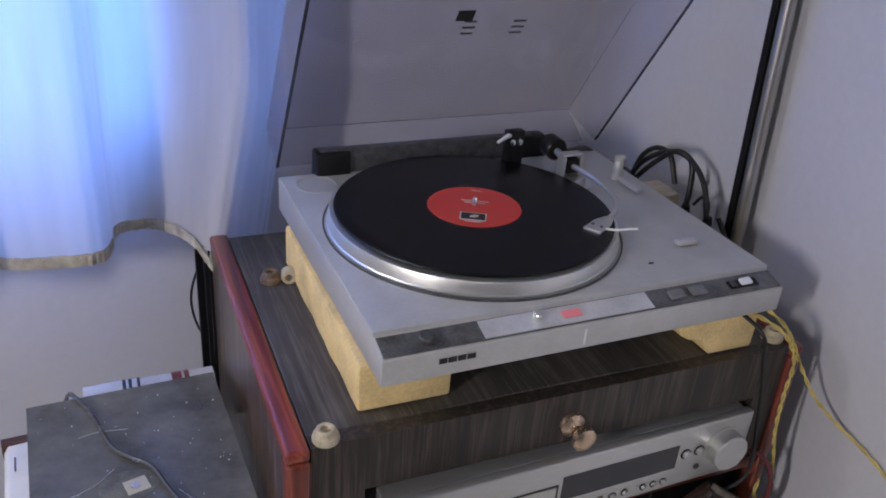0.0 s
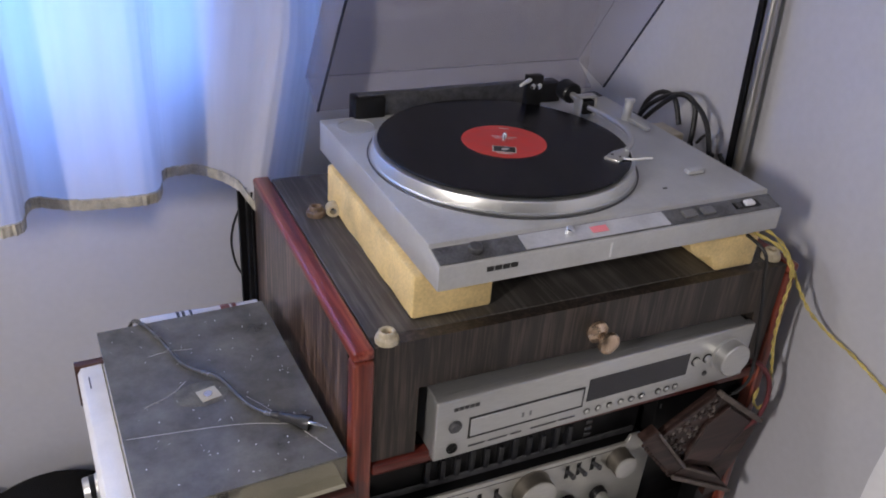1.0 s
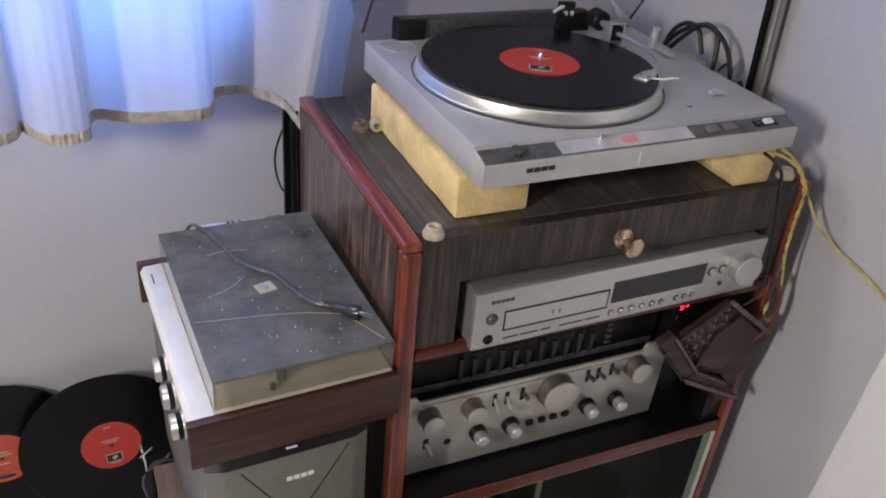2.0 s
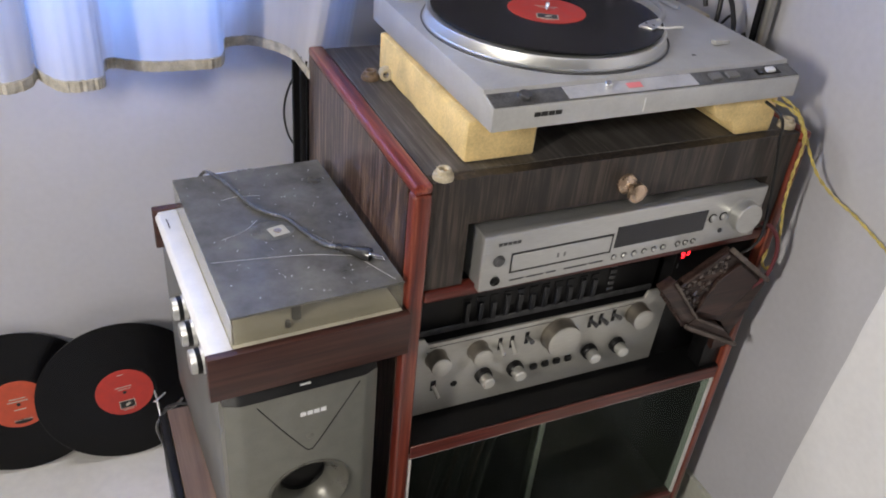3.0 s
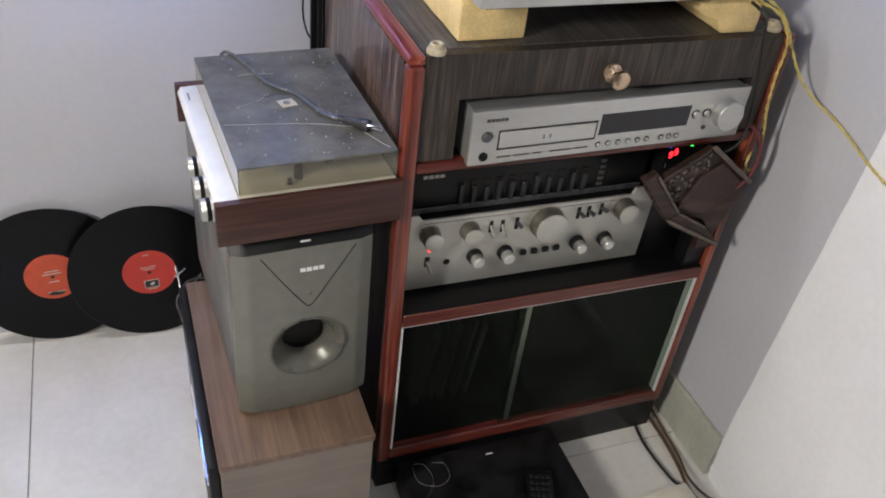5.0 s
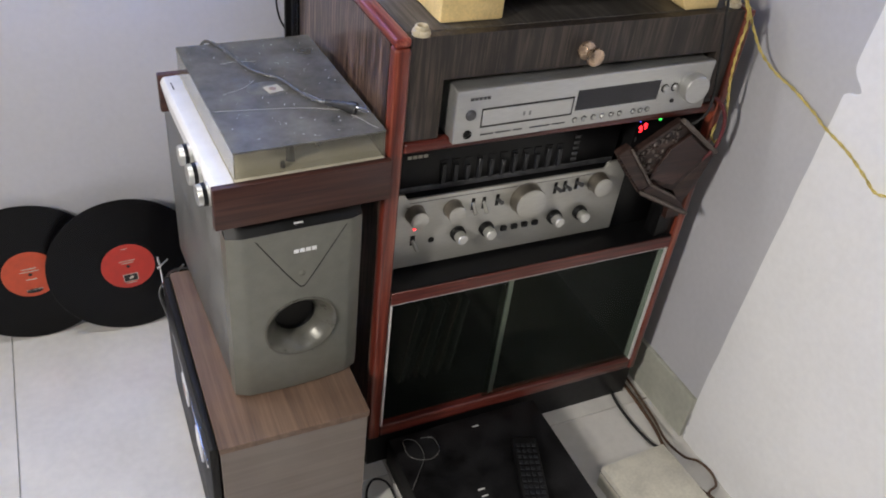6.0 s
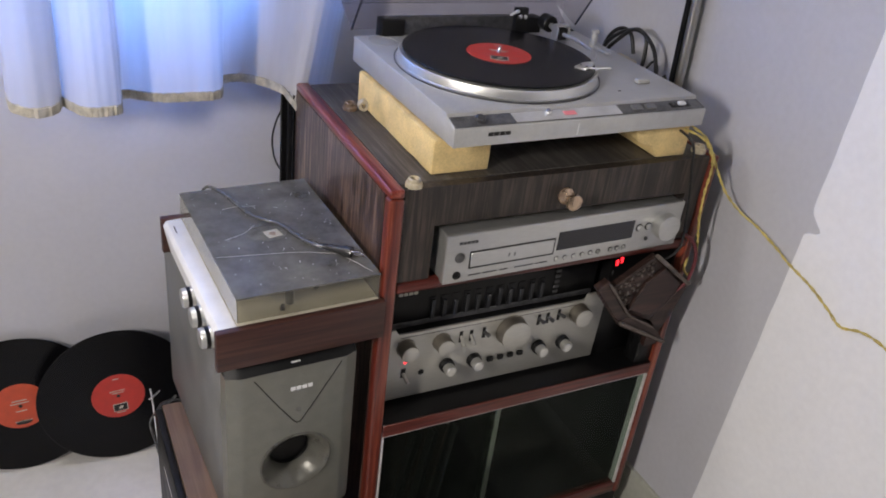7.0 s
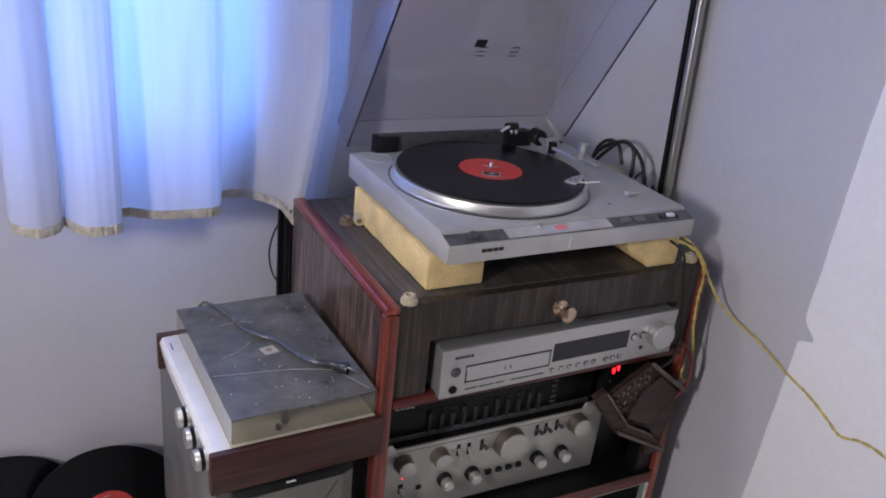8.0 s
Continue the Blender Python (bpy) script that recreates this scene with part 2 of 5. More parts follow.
M_LID_EDGE = material("acrylic_edge", (0.05, 0.055, 0.08), 0.2)
M_DUSTLID = clear("dusty_smoked_acrylic", (0.22, 0.23, 0.23), 0.15, 0.29, (0.46, 0.45, 0.41), 0.48, 0.5, 1.5)
# The faint greenish veil paints in dim room reflections
M_GLASS = clear("cabinet_glass", (0.60, 0.68, 0.63), 0.04, 0.012, (0.34, 0.37, 0.33), 0.13)
M_PANE = clear("window_glass", (0.95, 0.97, 1.0), 0.02, 0.0)
M_RED_LED = glow("red_led", (1.0, 0.02, 0.03), 6.0)
M_RED_DIM = glow("red_strobe_glow", (0.75, 0.22, 0.24), 0.16)
M_INSET = material("pale_worn_inset", (0.66, 0.66, 0.65), 0.35, 0.35, 0.08, 40, 0.03)
M_PANEL = material("worn_grey_panel", (0.15, 0.15, 0.148), 0.42, 0.4, 0.28, 45, 0.05)
M_GREEN_LED = glow("green_led", (0.05, 0.9, 0.12), 3.0)
M_BLUE_LED = glow("blue_led", (0.08, 0.1, 1.0), 2.5)


def curtain_cloth():
    m = bpy.data.materials.new("thin_white_curtain")
    m.use_nodes = True
    nt = m.node_tree
    n, l = nt.nodes, nt.links
    for q in list(n):
        if q.type == "BSDF_PRINCIPLED":
            n.remove(q)
    outn = [q for q in n if q.type == "OUTPUT_MATERIAL"][0]
    tc = n.new("ShaderNodeTexCoord")
    mp = n.new("ShaderNodeMapping")
    mp.inputs["Scale"].default_value = (26, 26, 3)
    l.new(tc.outputs["Object"], mp.inputs["Vector"])
    nz = n.new("ShaderNodeTexNoise")
    nz.inputs["Scale"].default_value, nz.inputs["Detail"].default_value = 1.0, 6
    l.new(mp.outputs[0], nz.inputs["Vector"])
    ramp = n.new("ShaderNodeValToRGB")
    ramp.color_ramp.elements[0].color, ramp.color_ramp.elements[1].color = (0.60, 0.58, 0.56, 1), (0.82, 0.80, 0.78, 1)
    l.new(nz.outputs["Fac"], ramp.inputs[0])
    df, tl, mx = n.new("ShaderNodeBsdfDiffuse"), n.new("ShaderNodeBsdfTranslucent"), n.new("ShaderNodeMixShader")
    l.new(ramp.outputs[0], df.inputs[0])
    l.new(ramp.outputs[0], tl.inputs[0])
    mx.inputs[0].default_value = 0.36
    l.new(df.outputs[0], mx.inputs[1])
    l.new(tl.outputs[0], mx.inputs[2])
    l.new(mx.outputs[0], outn.inputs[0])
    return m


M_CURTAIN = curtain_cloth()


# ---- building blocks ----
def mesh_object(name, bm, mat, parent=None, label="", smooth=False):
    data = bpy.data.meshes.new(name)
    bm.to_mesh(data)
    bm.free()
    for mm in (mat if isinstance(mat, (list, tuple)) else [mat]):
        data.materials.append(mm)
    if smooth:
        data.polygons.foreach_set("use_smooth", [True] * len(data.polygons))
        data.set_sharp_from_angle(angle=radians(38))
    ob = new(name, data)
    ob.parent = parent
    if label:
        ob["label"] = label
    return ob


def part(name, bm, mat, parent, label="", smooth=True):
    return mesh_object(name, bm, mat, parent, label, smooth)


def thing(name, label, category, m=None, group="", kind=""):
    ob = new(name)
    ob.empty_display_size = 0.05
    if m is not None:
        ob.matrix_basis = m
    return tagged(ob, label, category, group, kind)


def box(x0, x1, y0, y1, z0, z1, bevel=0.0, seg=2, bm=None):
    out = bmesh.new()
    bmesh.ops.create_cube(out, size=1)
    bmesh.ops.scale(out, vec=(x1 - x0, y1 - y0, z1 - z0), verts=out.verts)
    bmesh.ops.translate(out, vec=((x0 + x1) / 2, (y0 + y1) / 2, (z0 + z1) / 2), verts=out.verts)
    if bevel:
        bmesh.ops.bevel(out, geom=list(out.edges), offset=bevel, segments=seg, profile=0.5, affect="EDGES")
    return merge(bm, out)


def merge(bm, extra):
    if bm is None:
        return extra
    tmp = bpy.data.meshes.new("tmp")
    extra.to_mesh(tmp)
    extra.free()
    bm.from_mesh(tmp)
    bpy.data.meshes.remove(tmp)
    return bm


def lathe(profile, segs=48, m=None, bm=None):
    """A turned form about z from (radius, z) pairs."""
    out = bmesh.new()
    rings = []
    for r, z in profile:
        if r < 1e-6:
            rings.append([out.verts.new((0, 0, z))])
        else:
            rings.append([out.verts.new((r * math.cos(2 * math.pi * i / segs), r * math.sin(2 * math.pi * i / segs), z)) for i in range(segs)])
    for a, b in zip(rings, rings[1:]):
        for i in range(segs):
            j = (i + 1) % segs
            if len(a) == 1 and len(b) == 1:
                continue
            if len(a) == 1:
                out.faces.new((a[0], b[i], b[j]))
            elif len(b) == 1:
                out.faces.new((a[i], a[j], b[0]))
            else:
                out.faces.new((a[i], a[j], b[j], b[i]))
    bmesh.ops.recalc_face_normals(out, faces=out.faces)
    if m is not None:
        out.transform(m)
    return merge(bm, out)


def smooth_path(points, steps=8):
    pts = [Vector(p) for p in points]
    ext = [2 * pts[0] - pts[1], *pts, 2 * pts[-1] - pts[-2]]
    res = []
    for i in range(1, len(ext) - 2):
        p0, p1, p2, p3 = ext[i - 1:i + 3]
        for k in range(steps):
            t = k / steps
            res.append(0.5 * (2 * p1 + (p2 - p0) * t + (2 * p0 - 5 * p1 + 4 * p2 - p3) * t * t + (3 * p1 - p0 - 3 * p2 + p3) * t ** 3))
    res.append(pts[-1])
    return res


def tube(points, radius, segs=8, steps=8, bm=None, taper=None, flat=1.0):
    """A round cord along a smooth line."""
    path = smooth_path(points, steps) if steps > 1 else [Vector(p) for p in points]
    out = bmesh.new()
    side = None
    rings = []
    for i, p in enumerate(path):
        d = (path[min(i + 1, len(path) - 1)] - path[max(i - 1, 0)]).normalized()
        ref = side or (Vector((0, 0, 1)) if abs(d.z) < 0.9 else Vector((1, 0, 0)))
        u = d.cross(ref.cross(d)).normalized() if side is None else (side - d * side.dot(d)).normalized()
        side = u
        v = d.cross(u)
        r = radius * (taper(i / (len(path) - 1)) if taper else 1)
        rings.append([out.verts.new(p + (u * math.cos(a) * flat + v * math.sin(a)) * r) for a in (2 * math.pi * k / segs for k in range(segs))])
    for a, b in zip(rings, rings[1:]):
        for k in range(segs):
            out.faces.new((a[k], a[(k + 1) % segs], b[(k + 1) % segs], b[k]))
    out.faces.new(rings[0])
    out.faces.new(rings[-1])
    bmesh.ops.recalc_face_normals(out, faces=out.faces)
    return merge(bm, out)


def prism(outline, lo, hi, axis="x", bevel=0.0, bm=None):
    """An outline in the plane across an axis, drawn out along it."""
    def at(a, b, c):
        return (c, a, b) if axis == "x" else (a, c, b) if axis == "y" else (a, b, c)
    out = bmesh.new()
    f0 = [out.verts.new(at(a, b, lo)) for a, b in outline]
    f1 = [out.verts.new(at(a, b, hi)) for a, b in outline]
    k = len(outline)
    out.faces.new(f0)
    out.faces.new(list(reversed(f1)))
    for i in range(k):
        out.faces.new((f0[i], f0[(i + 1) % k], f1[(i + 1) % k], f1[i]))
    bmesh.ops.recalc_face_normals(out, faces=out.faces)
    if bevel:
        bmesh.ops.bevel(out, geom=list(out.edges), offset=bevel, segments=2, profile=0.5, affect="EDGES")
    return merge(bm, out)


TOWARD = Matrix.Rotation(radians(90), 4, "X")  # turned forms with their axis pointing to -y


def facing(x, y, z, tilt=0.0):
    """Pose for a turned form whose axis points towards -y."""
    return Matrix.Translation((x, y, z)) @ Matrix.Rotation(radians(tilt), 4, "X") @ TOWARD


def lettering(name, text, size, m, mat, parent, depth=0.0004):
    cu = bpy.data.curves.new(name, "FONT")
    cu.body, cu.size, cu.extrude, cu.align_x, cu.align_y = text, size, depth, "CENTER", "CENTER"
    tmp = bpy.data.objects.new("tmp", cu)
    scene.collection.objects.link(tmp)
    data = bpy.data.meshes.new_from_object(tmp.evaluated_get(bpy.context.evaluated_depsgraph_get()))
    bpy.data.objects.remove(tmp)
    data.materials.clear()
    data.materials.append(mat)
    ob = new(name, data)
    ob.parent = parent
    ob.matrix_basis = m
    return ob


def based(ob, x, y, z):
    """Put a thing's Empty at its base while its parts stay where they are."""
    ob.location = (x, y, z)
    for c in ob.children:
        c.matrix_parent_inverse = Matrix.Translation((-x, -y, -z))
    return ob


# ---- the room ----
BACK, RIGHT, CORNER, LEFT, REAR, FAR, TOP = 1.12, 0.80, 0.40, -1.6, -2.2, 0.95, 2.75
WIN = (-0.36, 0.30, 0.90, 2.05)  # window opening: x from, x to, z from, z to


def structure(name, bm, mat, label, smooth=False):
    return tagged(mesh_object(name, bm, mat, None, "", smooth), label, "", "", "structure")


floor = structure("floor", box(LEFT - 0.1, FAR, REAR - 0.1, BACK + 0.1, -0.1, -0.0045), M_GROUT, "pale cream polished floor tiles with thin joints")
wall_bm = box(LEFT - 0.1, WIN[0], BACK, BACK + 0.16, -0.05, TOP)
box(WIN[1], RIGHT + 0.001, BACK, BACK + 0.16, -0.05, TOP, bm=wall_bm)
box(WIN[0], WIN[1], BACK, BACK + 0.16, -0.05, WIN[2], bm=wall_bm)
box(WIN[0], WIN[1], BACK, BACK + 0.16, WIN[3], TOP, bm=wall_bm)
structure("wall_north", wall_bm, M_WALL, "pale lavender painted plaster wall with a window opening")
structure("wall_west", box(LEFT - 0.1, LEFT, REAR, BACK, -0.05, TOP), M_WALL_WEST, "plain unseen wall, darkened to cut bounced light")
structure("wall_south", box(LEFT - 0.1, FAR, REAR - 0.1, REAR, -0.05, TOP), M_WALL_ROOM, "plain unseen wall, darkened to cut bounced light")
structure("ceiling", box(LEFT - 0.1, FAR + 0.1, REAR - 0.1, BACK + 0.16, TOP, TOP + 0.1), M_CEIL, "unseen ceiling, darkened to cut bounced light")


def east_wall():
    """The side wall: paint greyed for dimmer light, and a white skim coat, lightened, with a worn, chipped edge."""
    structure("wall_east", box(RIGHT, RIGHT + 0.15, REAR, BACK, -0.05, TOP), M_WALL_EAST, "painted plaster wall, its paint greyed for dimmer light")
    bm = bmesh.new()
    rows = []
    n = 560
    for i in range(n + 1):
        z = TOP * i / n
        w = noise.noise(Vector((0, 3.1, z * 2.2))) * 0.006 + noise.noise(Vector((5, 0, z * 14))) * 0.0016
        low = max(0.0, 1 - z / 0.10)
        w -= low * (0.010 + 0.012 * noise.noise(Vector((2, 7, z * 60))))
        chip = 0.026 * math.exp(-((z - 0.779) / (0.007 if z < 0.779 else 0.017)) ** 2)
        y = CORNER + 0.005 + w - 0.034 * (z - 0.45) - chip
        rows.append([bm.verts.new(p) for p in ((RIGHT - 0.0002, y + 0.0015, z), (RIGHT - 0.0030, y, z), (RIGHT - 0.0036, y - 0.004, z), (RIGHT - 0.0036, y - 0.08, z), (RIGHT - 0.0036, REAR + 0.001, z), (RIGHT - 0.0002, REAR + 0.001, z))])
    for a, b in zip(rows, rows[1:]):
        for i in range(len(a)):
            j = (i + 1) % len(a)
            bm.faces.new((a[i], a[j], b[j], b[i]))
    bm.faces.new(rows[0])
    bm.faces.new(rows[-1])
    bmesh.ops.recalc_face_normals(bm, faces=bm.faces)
    structure("wall_east_2", bm, M_WALL_WHITE, "white wall coat with a worn chipped edge, lightened as if lit")


east_wall()
structure("baseboard", box(RIGHT - 0.010, RIGHT, CORNER + 0.016, BACK, 0.0, 0.105, 0.002), M_SKIRT, "greenish marble skirting tile along the wall")


# Added board, never in view; its edge cuts off the high lamp
structure("trim", box(-0.5, 0.45, 0.976, BACK, 2.065, 2.15, 0.002), M_WALL_ROOM, "unseen board added above the window to cut the lamp's light")


def window_unit():
    w = thing("window_1", "steel-framed window glowing with blue daylight behind a curtain", "window", kind="structure")
    x0, x1, z0, z1 = WIN
    fr = box(x0, x0 + 0.05, BACK + 0.05, BACK + 0.09, z0, z1)
    box(x1 - 0.05, x1, BACK + 0.05, BACK + 0.09, z0, z1, bm=fr)
    box(x0 + 0.05, x1 - 0.05, BACK + 0.05, BACK + 0.09, z0, z0 + 0.05, bm=fr)
    box(x0 + 0.05, x1 - 0.05, BACK + 0.05, BACK + 0.09, z1 - 0.05, z1, bm=fr)
    # Added stiles, hidden by the curtain, keep blue daylight off its white folds
    for xa, xb in ((-0.285, -0.182), (0.066, 0.084), (0.150, 0.245)):
        box(xa, xb, BACK + 0.002, BACK + 0.030, z0 + 0.002, z1 - 0.002, bm=fr)
    box(x0 + 0.05, -0.27, BACK + 0.052, BACK + 0.088, z0 + 0.085, z0 + 0.105, bm=fr)
    part("window_frame_and_blockers", fr, M_WHITE, w, smooth=False)
    pane = part("pane", box(x0 + 0.05, x1 - 0.05, BACK + 0.066, BACK + 0.070, z0 + 0.05, z1 - 0.05), M_PANE, w, smooth=False)
    pane.visible_shadow = False
    return w


window_unit()


def floor_tiles():
    """Large square tiles, each laid a little apart."""
    s, g = 0.60, 0.0022
    data = None
    for i in range(-2, 2):
        for j in range(-5, 1):
            x0, y0 = -0.386 + i * s, 0.525 + j * s
            if data is None:
                tile = mesh_object("tile", box(g / 2, s - g / 2, g / 2, s - g / 2, -0.008, 0.0, 0.0008, 1), M_TILE, floor)
                data = tile.data
            else:
                tile = new("tile", data)
                tile.parent = floor
            tile.location = (x0, y0, 0)


def curtain():
    """Cloth hanging in deep uneven folds, with a hem strip along its lower edge."""
    ob = thing("curtain", "thin white curtain with a wavy beige hem before the window", "curtain")
    hem_line = [(-0.262, 1.02), (-0.256, 0.985), (-0.224, 0.962), (-0.194, 0.978), (-0.185, 1.006), (-0.176, 0.985), (-0.158, 0.952), (-0.135, 0.940), (-0.111, 0.945), (-0.102, 0.962), (-0.101, 1.000), (-0.088, 1.018), (-0.055, 1.010), (-0.020, 1.000), (0.028, 0.985), (0.055, 0.992), (0.066, 1.020), (0.070, 1.055), (0.084, 1.074), (0.118, 1.080), (0.148, 1.045), (0.166, 1.000), (0.180, 0.975), (0.198, 0.985), (0.222, 1.030), (0.250, 1.058), (0.262, 1.066)]
    line = smooth_path([(x, y, 0.0) for x, y in hem_line], 12)
    zb, zt = 0.798, 2.05

    def at(i, f):
        p = line[i]
        pleat = 0.0006 * math.sin(i * 0.9 + 2 * f) * (1 - f) + 0.0028 * noise.noise(Vector((i * 0.05, f * 3, 4)))
        soft = 0.30 * min(1.0, f * 3)
        y = p.y + (1.03 - p.y) * soft + pleat
        spread = 0.050 * max(0.0, min(1.0, (p.x - 0.06) / 0.12)) * min(1.0, f * 5)
        x = p.x + spread * (1 - max(0.0, (p.x - 0.2)) * 4) + 0.006 * math.sin(f * 9) * max(0.0, -p.x)
        sag = 0.003 * math.sin(p.x * 38) - 0.075 * max(0.0, min(1.0, (p.x - 0.165) / 0.05))
        return x, min(y, BACK - 0.006), zb + sag * (1 - f) + (zt - zb) * f
    n, m = len(line), 36
    bm = bmesh.new()
    rows = [[bm.verts.new(at(i, (k / m) ** 1.5)) for i in range(n)] for k in range(m + 1)]
    for a, b in zip(rows, rows[1:]):
        for i in range(n - 1):
            bm.faces.new((a[i], a[i + 1], b[i + 1], b[i]))
    part("cloth", bm, M_CURTAIN, ob)
    hem = bmesh.new()
    rows = []
    for dz, dy in ((-0.0015, 0.001), (-0.001, -0.0022), (0.0135, -0.0024), (0.0145, 0.0)):
        row = []
        for i in range(n):
            x, y, z = at(i, 0)
            row.append(hem.verts.new((x, y + dy + 0.0009 * math.sin(i * 1.7), z + dz)))
        rows.append(row)
    for a, b in zip(rows, rows[1:]):
        for i in range(n - 1):
            hem.faces.new((a[i], a[i + 1], b[i + 1], b[i]))
    part("hem", hem, M_HEM, ob, "beige stitched hem")
    part("rod", tube([(-0.42, 1.03, 2.052), (0.40, 1.03, 2.052)], 0.008, steps=1), M_STEEL, ob)
    return based(ob, 0.0, 1.03, 0.79)


curtain()


# ---- the cabinet ----
CX0, CX1, CF, CB, CT = 0.180, 0.752, 0.552, 0.975, 0.826


def cabinet():
    c = thing("hifi_cabinet", "dark walnut hi-fi cabinet with red-stained trim and glass doors", "cabinet")
    # sides, back, bottom, shelves
    part("side_panel", box(CX0, CX0 + 0.020, CF + 0.022, CB, 0.0, CT - 0.012), M_VENEER, c, "striped walnut veneer side", False)
    part("side_panel", box(CX1 - 0.013, CX1, CF + 0.022, CB, 0.0, CT - 0.012), M_VENEER, c, "", False)
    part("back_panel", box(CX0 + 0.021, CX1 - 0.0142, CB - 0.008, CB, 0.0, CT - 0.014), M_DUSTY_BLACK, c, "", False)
    part("top_board", box(CX0 + 0.0215, CX1 - 0.0150, CF + 0.0224, CB - 0.009, CT - 0.020, CT, 0.0012), M_TOPVENEER, c, "dusty dark veneered top", False)
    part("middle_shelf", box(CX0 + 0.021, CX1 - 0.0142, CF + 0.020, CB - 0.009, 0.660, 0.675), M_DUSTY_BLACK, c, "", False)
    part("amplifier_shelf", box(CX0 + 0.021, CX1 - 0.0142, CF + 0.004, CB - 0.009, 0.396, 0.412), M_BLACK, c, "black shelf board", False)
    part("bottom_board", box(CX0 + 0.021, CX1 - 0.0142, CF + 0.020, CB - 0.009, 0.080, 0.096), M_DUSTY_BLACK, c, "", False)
    part("plinth", box(CX0 + 0.002, CX1 - 0.002, CF + 0.006, CF + 0.0215, 0.0, 0.0735), M_BLACK, c, "black toe board", False)
    # trim: rounded red posts and caps
    def post(x0, x1, z0, z1):
        return box(x0, x1, CF, CF + 0.021, z0, z1, 0.005, 4)
    part("corner_post", post(CX0 - 0.001, CX0 + 0.0215, 0.074, CT - 0.0118), M_RED, c, "red-stained rounded post")
    part("corner_post", post(CX1 - 0.0145, CX1 + 0.001, 0.074, CT - 0.0118), M_RED, c)
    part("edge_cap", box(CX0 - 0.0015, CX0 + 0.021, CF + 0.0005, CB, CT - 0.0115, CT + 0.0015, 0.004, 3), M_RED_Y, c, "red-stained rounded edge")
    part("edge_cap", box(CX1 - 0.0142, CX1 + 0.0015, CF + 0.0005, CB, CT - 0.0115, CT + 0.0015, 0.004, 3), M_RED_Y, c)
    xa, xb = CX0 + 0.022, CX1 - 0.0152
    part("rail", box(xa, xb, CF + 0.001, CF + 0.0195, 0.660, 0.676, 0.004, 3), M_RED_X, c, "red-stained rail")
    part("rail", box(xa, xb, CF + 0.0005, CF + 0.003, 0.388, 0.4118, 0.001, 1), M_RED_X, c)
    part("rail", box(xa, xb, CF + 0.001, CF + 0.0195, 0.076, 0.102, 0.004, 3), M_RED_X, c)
    # drawer front round the receiver
    dy0, dy1 = CF + 0.006, CF + 0.022
    fr = box(xa, xb, dy0, dy1, 0.764, CT - 0.0006)
    box(xa, 0.252, dy0, dy1, 0.6775, 0.764, bm=fr)
    box(0.705, xb, dy0, dy1, 0.6775, 0.764, bm=fr)
    drawer = part("drawer_front", fr, M_FRONTVENEER, c, "dark dusty veneer front", False)
    knob = lathe([(0, 0.030), (0.008, 0.0298), (0.0125, 0.027), (0.0130, 0.022), (0.0105, 0.019), (0.006, 0.015), (0.0055, 0.010), (0.0095, 0.006), (0.0130, 0.004), (0.0135, 0.0), (0, 0.0)], 40, facing(0.466, dy0, 0.787))
    part("knob", knob, M_BRASS, drawer, "turned pale brass knob")
    # glass doors
    for k, (x0, x1, y) in enumerate(((xa + 0.004, 0.428, CF + 0.013), (0.405, xb - 0.004, CF + 0.006))):
        g = part("glass_door", box(x0, x1, y, y + 0.004, 0.105, 0.384), M_GLASS, c, "dark glass sliding door", False)
        g.visible_shadow = False
        if k == 0:
            part("door_edge", box(x1 - 0.010, x1, y - 0.0035, y - 0.0005, 0.105, 0.384, 0.001, 1), M_STEEL, g)
    ch = box(xa, xb, CF + 0.0035, CF + 0.019, 0.3845, 0.3878)
    part("runner", ch, M_PAPER, c, "", False)
    part("runner", box(xa, xa + 0.0035, CF + 0.002, CF + 0.019, 0.1025, 0.384), M_PAPER, c, "pale worn channel", False)
    part("runner", box(xb - 0.0035, xb, CF + 0.002, CF + 0.019, 0.1025, 0.384), M_PAPER, c, "", False)
    # Thin black sheets on the inner sides stand for the recess shade
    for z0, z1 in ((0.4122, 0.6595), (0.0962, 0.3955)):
        part("recess_shade", box(CX0 + 0.0202, CX0 + 0.0212, CF + 0.024, CB - 0.010, z0, z1), M_BLACK, c, "", False)
        part("recess_shade", box(CX1 - 0.0144, CX1 - 0.0134, CF + 0.024, CB - 0.010, z0, z1), M_BLACK, c, "", False)
    return based(c, 0.466, 0.76, 0.0)


cabinet()


def record_sleeves():
    """Worn card sleeves leaning side by side behind the left glass door."""
    rnd = random.Random(8)
    tones = [material("sleeve_brown", (0.055, 0.032, 0.026), 0.8), material("sleeve_grey", (0.06, 0.056, 0.05), 0.8), material("sleeve_dark", (0.02, 0.018, 0.018), 0.7)]
    for k in range(9):
        r = thing("record_sleeve", "worn card record sleeve standing behind the glass", "record sleeve", pose(0.268 + k * 0.0135, 0.70, 0.0975, 0, 9 + rnd.uniform(-2, 2), rnd.uniform(-3, 3)), group="record sleeves in the cabinet")
        h = 0.185 - 0.004 * (k % 3)
        part("card", box(-0.002, 0.002, -0.060 + rnd.uniform(0, 0.012), 0.12, 0.0, h, 0.0006, 1), tones[k % 3], r, "", False)


record_sleeves()


